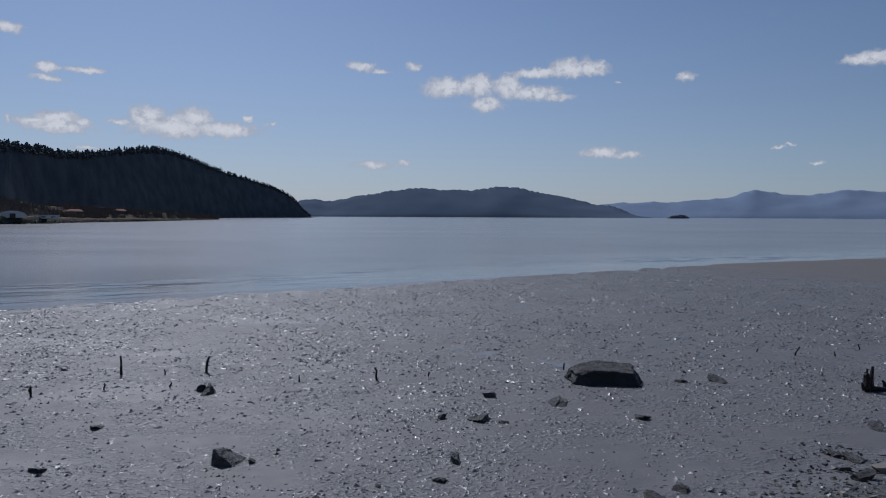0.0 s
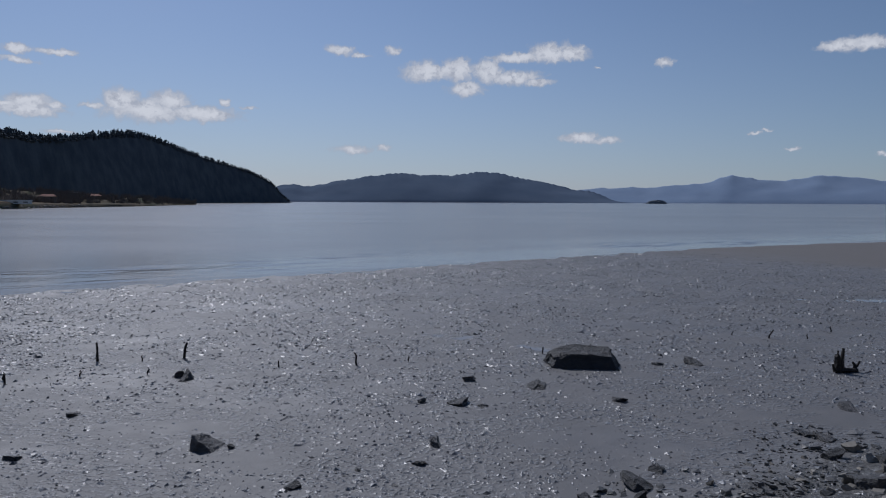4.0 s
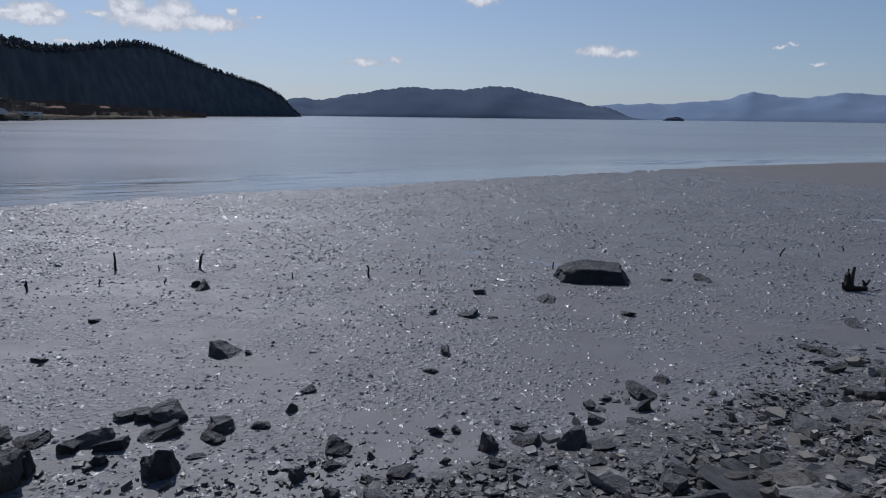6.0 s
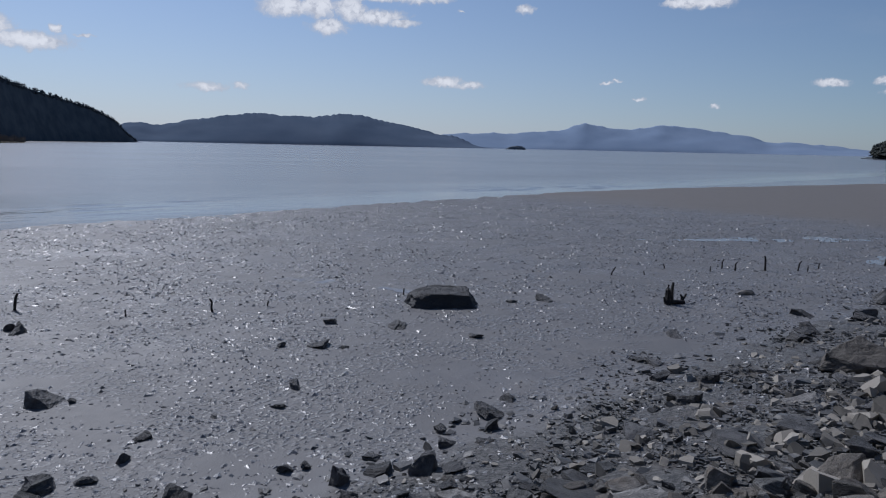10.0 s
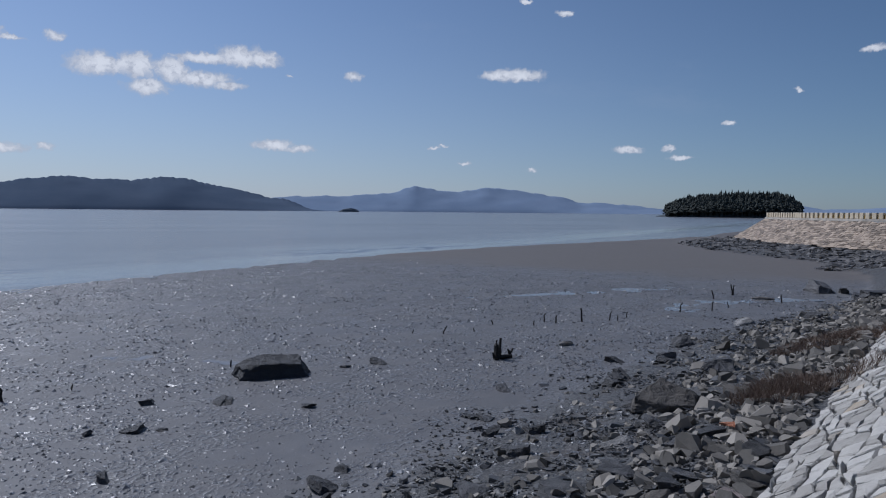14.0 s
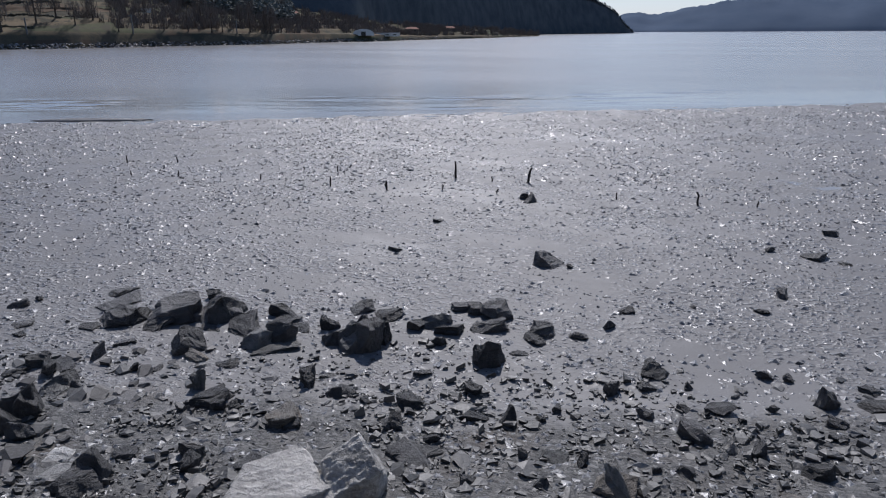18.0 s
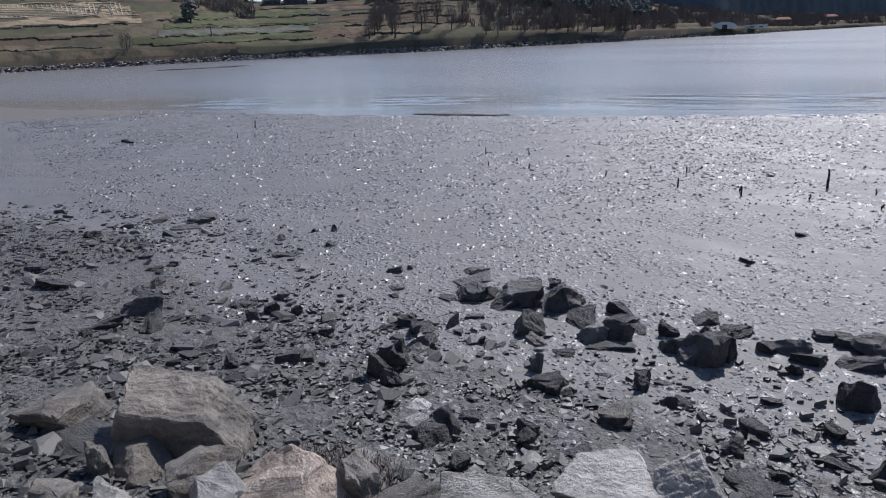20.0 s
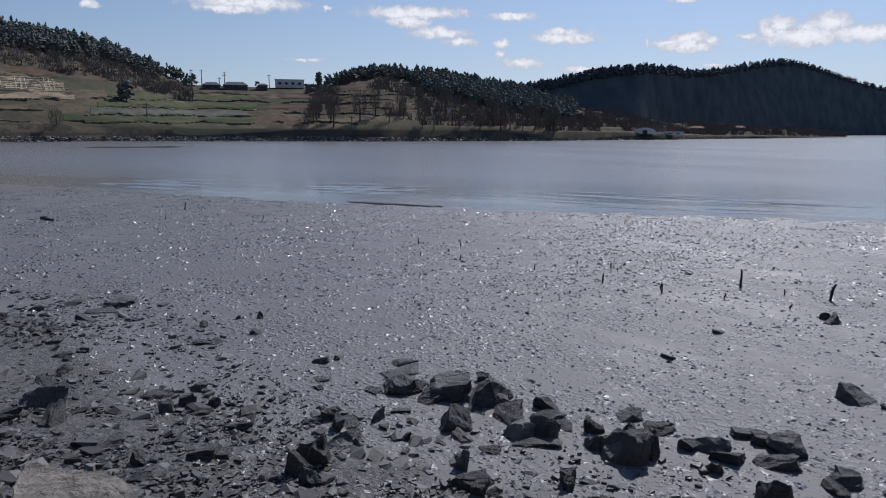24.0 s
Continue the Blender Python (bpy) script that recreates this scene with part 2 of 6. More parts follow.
def water_material():
    m, n = material("silty_sea_water")
    at = place(n)
    xyz = n.add("SeparateXYZ", {"Vector": at}).outputs
    # metres out from the waterline, and lines of wavelets that run along it
    out = n.math("MULTIPLY", n.math("SUBTRACT", n.math("SUBTRACT", xyz[1], n.math("MULTIPLY", xyz[0], 0.6)), 35.8), 0.85)
    drift = n.math("MULTIPLY", n.noise(n.vec("MULTIPLY", at, (0.06, 0.1, 0)), 1.0, 3.0), 9.0)
    zone = n.math("MULTIPLY", n.span(n.math("ADD", out, drift), 5.0, 9.0), n.span(n.math("ADD", out, drift), 22.0, 13.0))
    along = n.add("CombineXYZ", {"X": n.math("MULTIPLY", n.math("ADD", xyz[0], n.math("MULTIPLY", xyz[1], 0.35)), 0.22), "Y": n.math("MULTIPLY", n.math("SUBTRACT", xyz[1], n.math("MULTIPLY", xyz[0], 0.35)), 0.75)}).outputs[0]
    lines = n.noise(along, 1.0, 1.5, 0.5, 0.3)
    ripple = n.noise(n.vec("MULTIPLY", at, (0.9, 2.4, 0)), 1.0, 3.0, 0.6, 0.3)
    patch = n.noise(n.vec("MULTIPLY", at, (0.01, 0.035, 0)), 1.0, 3.0)
    colour = n.mix(patch, (0.17, 0.165, 0.165), (0.19, 0.183, 0.178))
    relief = n.math("MULTIPLY", n.math("ADD", n.math("MULTIPLY", lines, 0.25), n.math("MULTIPLY", ripple, 0.1)), zone)
    calm = n.span(out, 24.0, 10.0)
    rough = n.math("SUBTRACT", n.span(patch, 0.3, 0.7, 0.23, 0.27), n.math("ADD", n.math("MULTIPLY", calm, 0.05), n.math("MULTIPLY", n.math("MULTIPLY", n.span(out, 0.8, 2.0), n.span(out, 11.0, 6.0)), 0.06)))
    finish(n, colour, rough, relief, 0.6, 0.12, ior=1.33)
    return m


def rock_material(name, dark, light, wet=0.0, warm=None):
    m, n = material(name)
    at = n.vec("ADD", place(n, own=True), n.vec("MULTIPLY", n.add("ObjectInfo").outputs["Location"], (1.7, 1.3, 0.9)))
    rnd = n.add("ObjectInfo").outputs["Random"]
    big, fine = n.noise(at, 2.2, 5.0, 0.6, 0.3), n.noise(at, 26.0, 5.0, 0.7)
    streak = n.noise(n.vec("MULTIPLY", at, (1.5, 1.5, 9.0)), 1.0, 4.0, 0.6, 0.5)
    colour = n.mix(n.span(n.math("ADD", n.math("ADD", n.math("MULTIPLY", big, 0.6), n.math("MULTIPLY", streak, 0.4)), n.math("MULTIPLY", fine, 0.4)), 0.5, 0.9), dark, light)
    if warm:
        colour = n.mix(n.math("MULTIPLY", n.span(n.noise(at, 1.3, 4.0), 0.45, 0.7), 0.75), colour, warm)
    colour = n.mix(n.math("MULTIPLY", n.span(n.noise(at, 60.0, 2.0), 0.6, 0.75), 0.5), colour, light)
    bright = n.add("HueSaturation", {"Color": colour, "Value": n.math("ADD", 0.62, n.math("MULTIPLY", rnd, 0.7))}).outputs[0]
    relief = n.math("ADD", n.math("ADD", big, n.math("MULTIPLY", streak, 0.7)), n.math("MULTIPLY", fine, 0.45))
    finish(n, bright, n.span(fine, 0.3, 0.7, 0.62 - 0.3 * wet, 0.9 - 0.25 * wet), relief, 1.0, 0.07)
    return m


def stuff_rock_material(name, dark, light, step=0.6, gloss=0.5, spec=0.5):
    """Rock for many joined stones, each of another tone."""
    m, n = material(name)
    at = place(n)
    rnd = n.add("NewGeometry").outputs["Random Per Island"]
    big, fine = n.noise(at, 3.0, 4.0, 0.6), n.noise(at, 30.0, 4.0, 0.7)
    tone = n.math("ADD", n.math("MULTIPLY", rnd, step), n.math("ADD", n.math("MULTIPLY", big, 0.3), n.math("MULTIPLY", fine, 0.3)))
    colour = n.mix(n.span(tone, 0.2, 1.1), dark, light)
    finish(n, colour, n.span(fine, 0.3, 0.7, gloss, gloss * 1.5 + 0.1), fine, 0.6, 0.015, spec=spec)
    return m


def wall_stone_material(name, single):
    """Pale split granite, creamy with grey and rusty stones among it."""
    m, n = material(name)
    at = place(n)
    rnd = n.add("ObjectInfo").outputs["Random"] if single else n.add("NewGeometry").outputs["Random Per Island"]
    big, fine = n.noise(at, 3.0, 5.0, 0.6), n.noise(at, 45.0, 4.0, 0.7)
    colour = n.mix(n.span(n.math("ADD", n.math("MULTIPLY", rnd, 0.5), n.math("MULTIPLY", big, 0.6)), 0.2, 0.9), (0.34, 0.32, 0.285), (0.57, 0.545, 0.495))
    colour = n.mix(n.math("MULTIPLY", n.span(n.math("FRACT", n.math("MULTIPLY", rnd, 7.3)), 0.93, 0.97), n.span(big, 0.35, 0.6, 0.2, 0.7)), colour, (0.42, 0.33, 0.22))
    colour = n.mix(n.math("MULTIPLY", n.span(n.noise(at, 9.0, 4.0, 0.65), 0.55, 0.72), 0.35), colour, (0.24, 0.225, 0.2))
    colour = n.mix(n.math("MULTIPLY", n.span(fine, 0.58, 0.75), 0.35), colour, (0.22, 0.215, 0.205))
    finish(n, colour, 0.88, n.math("ADD", n.math("MULTIPLY", n.noise(at, 11.0, 5.0, 0.65), 1.0), n.math("MULTIPLY", fine, 0.3)), 1.0, 0.045, spec=0.25)
    return m


def plain_material(name, low, high, scale=3.0, rough=0.85, bump=0.2, distance=0.01, own=False, spec=0.3):
    m, n = material(name)
    at = place(n, own=own)
    big, fine = n.noise(at, scale, 4.0), n.noise(at, scale * 9, 4.0, 0.7)
    finish(n, n.mix(n.span(n.math("ADD", n.math("MULTIPLY", big, 0.7), n.math("MULTIPLY", fine, 0.3)), 0.3, 0.7), low, high), rough, fine, bump, distance, spec=spec)
    return m


def island_material(name, low, high, rough=0.9):
    """Foliage and far woods: one tone a clump."""
    m, n = material(name)
    rnd = n.add("NewGeometry").outputs["Random Per Island"]
    fine = n.noise(place(n), 0.6, 3.0)
    colour = n.mix(n.math("ADD", n.math("MULTIPLY", rnd, 0.7), n.math("MULTIPLY", fine, 0.3)), low, high)
    finish(n, colour, rough, spec=0.06)
    return m


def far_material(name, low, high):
    """Distant ranges, plain and pale, with the air's haze mixed into their colour."""
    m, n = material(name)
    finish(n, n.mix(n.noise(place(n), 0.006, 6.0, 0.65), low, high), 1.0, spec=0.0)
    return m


MUD, SEA = mud_material(), water_material()
ROCK = {
    "d": rock_material("dark_wet_slate", (0.036, 0.036, 0.038), (0.12, 0.116, 0.114), 0.4),
    "D": rock_material("black_wet_slate", (0.017, 0.017, 0.019), (0.045, 0.044, 0.045), 0.3),
    "g": rock_material("grey_slate", (0.08, 0.075, 0.068), (0.3, 0.278, 0.248), 0.1, (0.19, 0.155, 0.12)),
    "p": rock_material("pale_rock", (0.15, 0.145, 0.135), (0.5, 0.48, 0.45)),
    "w": rock_material("white_rock", (0.34, 0.335, 0.32), (0.72, 0.7, 0.67)),
    "t": rock_material("tan_rock", (0.17, 0.135, 0.11), (0.52, 0.44, 0.37), 0.0, (0.42, 0.33, 0.27)),
    "b": rock_material("brown_rock", (0.07, 0.064, 0.057), (0.22, 0.195, 0.165), 0.1),
    "k": rock_material("pinkish_rock", (0.2, 0.16, 0.14), (0.5, 0.42, 0.38)),
    "y": rock_material("yellowish_rock", (0.16, 0.13, 0.08), (0.42, 0.36, 0.25)),
    "o": rock_material("red_brick_clay", (0.25, 0.09, 0.045), (0.45, 0.2, 0.11)),
    "s": rock_material("flat_grey_slate", (0.07, 0.07, 0.069), (0.21, 0.206, 0.196), 0.2),
}
SHALE = stuff_rock_material("slate_rubble", (0.027, 0.0265, 0.026), (0.16, 0.154, 0.145), 0.6, 0.36, 0.55)
RIPRAP = stuff_rock_material("riprap_rock", (0.06, 0.055, 0.047), (0.3, 0.272, 0.23), 0.75, 0.55)
APRON = stuff_rock_material("apron_rock", (0.025, 0.024, 0.024), (0.15, 0.142, 0.135), 0.85, 0.5)
WALL_NEAR = wall_stone_material("split_granite", False)
CLOD = stuff_rock_material("mud_clods", (0.11, 0.11, 0.111), (0.19, 0.188, 0.19), 0.7, 0.23, 0.9)
# dark tone that stands in for shade on the mud lumps
SHADE_CLOD = stuff_rock_material("dark_chips", (0.03, 0.03, 0.031), (0.1, 0.099, 0.1), 0.7, 0.35)
WALL_STONE = wall_stone_material("quarried_granite", True)
WALL_STUFF = stuff_rock_material("far_granite", (0.14, 0.11, 0.082), (0.45, 0.355, 0.265), 0.8)
FAR_ROCK = stuff_rock_material("shore_rocks", (0.04, 0.036, 0.034), (0.33, 0.31, 0.3), 0.9)
CONCRETE = plain_material("weathered_concrete", (0.36, 0.33, 0.28), (0.55, 0.51, 0.45), 1.5)
BARRIER = plain_material("cream_barrier_paint", (0.5, 0.43, 0.31), (0.64, 0.56, 0.43), 1.0)
OCHRE = plain_material("ochre_barrier_paint", (0.16, 0.1, 0.03), (0.28, 0.18, 0.05), 1.0)
WOOD = plain_material("waterlogged_wood", (0.012, 0.011, 0.01), (0.045, 0.04, 0.036), 12.0, 0.6, 0.5, 0.01)
DRIFT = plain_material("bleached_driftwood", (0.16, 0.14, 0.12), (0.34, 0.31, 0.27), 10.0, 0.8, 0.4, 0.01)
STRAW = island_material("dry_weeds", (0.1, 0.072, 0.058), (0.2, 0.15, 0.118))
# pine green lifted towards grey: distance haze is put into the base colour
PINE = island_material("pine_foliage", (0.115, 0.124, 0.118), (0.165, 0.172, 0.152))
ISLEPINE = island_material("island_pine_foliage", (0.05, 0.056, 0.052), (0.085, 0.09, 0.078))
# hill and islet pines are paler and bluer, with haze in their colour
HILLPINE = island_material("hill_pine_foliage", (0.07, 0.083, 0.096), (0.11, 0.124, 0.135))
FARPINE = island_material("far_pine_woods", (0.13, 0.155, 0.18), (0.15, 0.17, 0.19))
BARE = island_material("bare_branches", (0.13, 0.112, 0.1), (0.22, 0.185, 0.16))
TAN = plain_material("tan_masonry", (0.22, 0.175, 0.12), (0.36, 0.29, 0.2), 0.5, spec=0.04)
BARK = plain_material("bark", (0.075, 0.062, 0.052), (0.14, 0.115, 0.095), 4.0)
HEDGE = plain_material("hedge_growth", (0.1, 0.095, 0.072), (0.16, 0.148, 0.11), 1.2, spec=0.04)
# canopy tone lightened and blued to carry the haze over the hill
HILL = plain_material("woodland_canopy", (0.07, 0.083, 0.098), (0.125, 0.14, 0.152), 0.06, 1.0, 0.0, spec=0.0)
# blue of both ranges is haze over the bay, painted as base colour
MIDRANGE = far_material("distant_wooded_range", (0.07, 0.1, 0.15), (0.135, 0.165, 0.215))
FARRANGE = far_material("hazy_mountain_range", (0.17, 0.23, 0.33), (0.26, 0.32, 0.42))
RENDER = plain_material("white_render", (0.65, 0.65, 0.64), (0.8, 0.79, 0.78), 0.8)
ROOF = plain_material("dark_roofing", (0.05, 0.055, 0.065), (0.12, 0.12, 0.13), 1.0)
REDROOF = plain_material("rust_red_roofing", (0.16, 0.06, 0.04), (0.28, 0.12, 0.08), 1.0)
PANE = plain_material("window_dark_glass", (0.02, 0.022, 0.026), (0.04, 0.045, 0.05), 1.0, 0.1, 0.0)
POLE = plain_material("pole_concrete", (0.12, 0.12, 0.12), (0.25, 0.25, 0.24), 1.0)
SHEETING = plain_material("greenhouse_film", (0.6, 0.6, 0.58), (0.8, 0.8, 0.78), 0.5, 0.5)
CROP = plain_material("green_crop", (0.065, 0.078, 0.04), (0.12, 0.128, 0.07), 0.25, spec=0.04)
MULCH = plain_material("pale_field", (0.1, 0.108, 0.082), (0.16, 0.168, 0.135), 0.4, spec=0.04)
EARTH = plain_material("bare_earth", (0.085, 0.06, 0.042), (0.16, 0.12, 0.085), 0.3, spec=0.04)
ASPHALT = plain_material("road_surface", (0.1, 0.095, 0.09), (0.17, 0.16, 0.15), 1.0)


def farmland_material():
    m, n = material("terraced_farmland")
    at = place(n)
    strips = n.add("TexVoronoi", {"Vector": n.vec("MULTIPLY", at, (0.035, 0.035, 0.5)), "Scale": 1.0}).outputs["Color"]
    tone = n.add("SeparateXYZ", {"Vector": strips}).outputs
    grass = n.mix(tone[0], (0.125, 0.105, 0.07), (0.21, 0.165, 0.112))
    field = n.mix(n.span(tone[1], 0.55, 0.6), grass, (0.095, 0.1, 0.06))
    field = n.mix(n.span(tone[2], 0.8, 0.84), field, (0.12, 0.088, 0.064))
    scrub = n.noise(at, 0.16, 5.0, 0.7)
    field = n.mix(n.span(scrub, 0.46, 0.6), field, (0.08, 0.074, 0.058))
    finish(n, n.mix(n.math("MULTIPLY", n.noise(at, 1.4, 4.0), 0.5), field, (0.08, 0.074, 0.058)), 0.95, scrub, 0.6, 0.5, spec=0.04)
    return m


FARM = farmland_material()

# ---- mesh helpers ----


def mesh_of(name, verts, faces, mat=None, smooth=False):
    me = bpy.data.meshes.new(name)
    me.from_pydata(np.asarray(verts, float).tolist(), [], [list(map(int, fc)) for fc in faces])
    if mat:
        me.materials.append(mat)
    if smooth:
        me.polygons.foreach_set("use_smooth", [True] * len(me.polygons))
    me.update()
    return me


def structure(name, me, label, category):
    return tagged(new(name, me), label, category, kind="structure")


def part(name, data, mat, parent, label=""):
    """One mesh object under a thing or a part; data is a bmesh or a mesh."""
    if isinstance(data, bmesh.types.BMesh):
        me = bpy.data.meshes.new(name)
        data.to_mesh(me)
        data.free()
        me.materials.append(mat)
    else:
        me = data
    ob = new(name, me)
    ob.parent = parent
    return tagged(ob, label)


def grid(xs, ys, zfun):
    gx, gy = np.meshgrid(xs, ys)
    nx, ny = len(xs), len(ys)
    v = np.stack([gx, gy, zfun(gx, gy)], -1).reshape(-1, 3)
    i = np.arange((ny - 1) * nx).reshape(ny - 1, nx)[:, :-1].ravel()
    return v, np.stack([i, i + 1, i + nx + 1, i + nx], -1)


def fast_mesh(name, v, quads, mat, smooth=True):
    """A mesh of many quads or triangles, filled from arrays."""
    me = bpy.data.meshes.new(name)
    k = quads.shape[1]
    me.vertices.add(len(v))
    me.vertices.foreach_set("co", np.ascontiguousarray(v, dtype=np.float32).ravel())
    me.loops.add(quads.size)
    me.loops.foreach_set("vertex_index", np.ascontiguousarray(quads, dtype=np.int32).ravel())
    me.polygons.add(len(quads))
    me.polygons.foreach_set("loop_start", np.arange(0, quads.size, k, dtype=np.int32))
    me.polygons.foreach_set("loop_total", np.full(len(quads), k, dtype=np.int32))
    me.polygons.foreach_set("use_smooth", np.full(len(quads), smooth))
    me.materials.append(mat)
    me.update(calc_edges=True)
    me.validate()
    return me


def wobble(x, y, size, seed):
    """Smooth value noise in the plane, -1 to 1, for arrays."""
    rng = np.random.RandomState(seed)
    table = rng.uniform(-1, 1, (256, 256))
    u, v = np.asarray(x) / size, np.asarray(y) / size
    i, j = np.floor(u).astype(int), np.floor(v).astype(int)
    a, b = u - i, v - j
    a, b = a * a * (3 - 2 * a), b * b * (3 - 2 * b)
    q = lambda m, n: table[m % 256, n % 256]
    return (q(i, j) * (1 - a) + q(i + 1, j) * a) * (1 - b) + (q(i, j + 1) * (1 - a) + q(i + 1, j + 1) * a) * b


def sphere(level):
    bm = bmesh.new()
    bmesh.ops.create_icosphere(bm, subdivisions=level, radius=1)
    v = np.array([p.co[:] for p in bm.verts])
    fc = np.array([[q.index for q in t.verts] for t in bm.faces])
    bm.free()
    return v, fc


BALLS = {k: sphere(k) for k in (1, 3)}


def rock_shape(rng, level=2, cuts=9, flat=1.0, rough=0.05, depth=(0.5, 0.82), planes=()):
    """An angular stone about 1 wide, its foot at z = 0: a block split by planes, its faces then roughened."""
    bm = bmesh.new()
    bmesh.ops.create_cube(bm, size=1.6)
    given = [(Vector(n).normalized(), d) for n, d in planes]
    for k in range(len(given) + cuts):
        n, d = given[k] if k < len(given) else (Vector(rng.normal(size=3) * (1, 1, 1.1)).normalized(), rng.uniform(*depth))
        at = n * d
        bmesh.ops.bisect_plane(bm, geom=bm.verts[:] + bm.edges[:] + bm.faces[:], plane_co=at, plane_no=n, clear_outer=True)
        loose = [e for e in bm.edges if e.is_boundary]
        if loose:
            bmesh.ops.contextual_create(bm, geom=loose)
    bmesh.ops.remove_doubles(bm, verts=bm.verts[:], dist=0.06)
    bmesh.ops.triangulate(bm, faces=bm.faces[:])
    if level > 1:
        bmesh.ops.bevel(bm, geom=bm.edges[:], offset=0.025, segments=1, affect="EDGES")
        bmesh.ops.triangulate(bm, faces=bm.faces[:])
    for k in range(level - 2):
        long = [e for e in bm.edges if e.calc_length() > 0.3 / 1.6**k]
        bmesh.ops.subdivide_edges(bm, edges=long, cuts=1)
        bmesh.ops.triangulate(bm, faces=bm.faces[:])
    if level > 2:
        off = Vector(rng.uniform(0, 50, 3))
        for v in bm.verts:
            p = v.co + off
            v.co += rough * (Vector(noise.noise_vector(p * 1.8)) * 1.6 + Vector(noise.noise_vector(p * 4.5)) * 0.8 + Vector(noise.noise_vector(p * 11)) * 0.35)
            # bedding steps
            v.co += rough * 0.2 * Vector((v.co.x, v.co.y, 0)) * math.sin(p.z * 14 + 2 * noise.noise(p * 2))
    bm.verts.index_update()
    v = np.array([p.co[:] for p in bm.verts])
    fc = np.array([[q.index for q in t.verts] for t in bm.faces])
    bm.free()
    v = v * (1, 1, flat)
    lo, hi = v.min(0), v.max(0)
    span = hi - lo
    v = (v - (lo + hi) / 2) / (span[0], span[1], span[:2].max())
    # the lowest quarter is under ground
    v[:, 2] -= v[:, 2].min()
    v[:, 2] = np.maximum(v[:, 2] - 0.25 * v[:, 2].max(), 0)
    low = np.clip(1 - v[:, 2] / (0.5 * v[:, 2].max()), 0, 1)
    v[:, :2] *= (1 + 0.15 * low)[:, None]
    return v, fc


def flake_shape(rng, sides=5):
    """A flat broken flake: an uneven prism of a few sides."""
    a = np.sort(rng.uniform(0, 2 * math.pi, sides) * 0.35 + np.arange(sides) * 2 * math.pi / sides * 0.9)
    rad = rng.uniform(0.32, 0.55, sides)
    ring = np.stack([np.cos(a) * rad, np.sin(a) * rad], -1)
    low = np.concatenate([ring * rng.uniform(0.8, 1.0), np.zeros((sides, 1))], 1)
    high = np.concatenate([ring * rng.uniform(0.75, 1.0, (sides, 1)), rng.uniform(0.25, 0.5, (sides, 1))], 1)
    f = []
    for k in range(sides):
        j = (k + 1) % sides
        f += [(k, j, sides + j), (k, sides + j, sides + k)]
    f += [(sides, sides + k, sides + k + 1) for k in range(1, sides - 1)]
    return np.concatenate([low, high]), np.array(f)


def clod_shape(rng):
    """A small lump of eight faces."""
    v = np.array([[0.5, 0, 0.1], [0, 0.5, 0.1], [-0.5, 0, 0.1], [0, -0.5, 0.1], [0, 0, 0.5], [0, 0, -0.2]]) * rng.uniform(0.6, 1.3, (6, 1)) + rng.uniform(-0.1, 0.1, (6, 3))
    return v, np.array([[0, 1, 4], [1, 2, 4], [2, 3, 4], [3, 0, 4], [1, 0, 5], [2, 1, 5], [3, 2, 5], [0, 3, 5]])


def crumb_shape(rng):
    """A crumb pressed into the mud, of four faces."""
    v = np.array([[0.5, 0, -0.12], [0, 0.5, -0.12], [-0.5, 0, -0.12], [0, -0.5, -0.12], [0, 0, 0.5]]) * rng.uniform(0.6, 1.3, (5, 1)) + rng.uniform(-0.12, 0.12, (5, 3))
    return v, np.array([[0, 1, 4], [1, 2, 4], [2, 3, 4], [3, 0, 4]])


def scatter_mesh(name, shapes, places, mat, smooth=False):
    """Many small shapes joined: places are rows of x, y, z, sx, sy, sz, turn, tilt; shapes are picked in turn."""
    vs, fs, base = [], [], 0
    places = np.asarray(places, float)
    for k, (sv, sf) in enumerate(shapes):
        p = places[k::len(shapes)]
        if not len(p):
            continue
        q = sv[None] * p[:, None, 3:6]
        t = p[:, 7][:, None]
        qx, qz = q[..., 0] * np.cos(t) + q[..., 2] * np.sin(t), -q[..., 0] * np.sin(t) + q[..., 2] * np.cos(t)
        a = p[:, 6][:, None]
        x, y = qx * np.cos(a) - q[..., 1] * np.sin(a), qx * np.sin(a) + q[..., 1] * np.cos(a)
        vs.append((np.stack([x, y, qz], -1) + p[:, None, :3]).reshape(-1, 3))
        fs.append((sf[None] + base + (np.arange(len(p)) * len(sv))[:, None, None]).reshape(-1, sf.shape[1]))
        base += len(sv) * len(p)
    return fast_mesh(name, np.concatenate(vs), np.concatenate(fs), mat, smooth)


def box(bm, size, at=(0, 0, 0), turn=0.0, bevel=0.0):
    made = bmesh.ops.create_cube(bm, size=1, matrix=pose(*at, 0, 0, turn) @ Matrix.Diagonal((*size, 1)))
    if bevel:
        bmesh.ops.bevel(bm, geom=list({e for v in made["verts"] for e in v.link_edges}), offset=bevel, segments=1, affect="EDGES")
    return bm


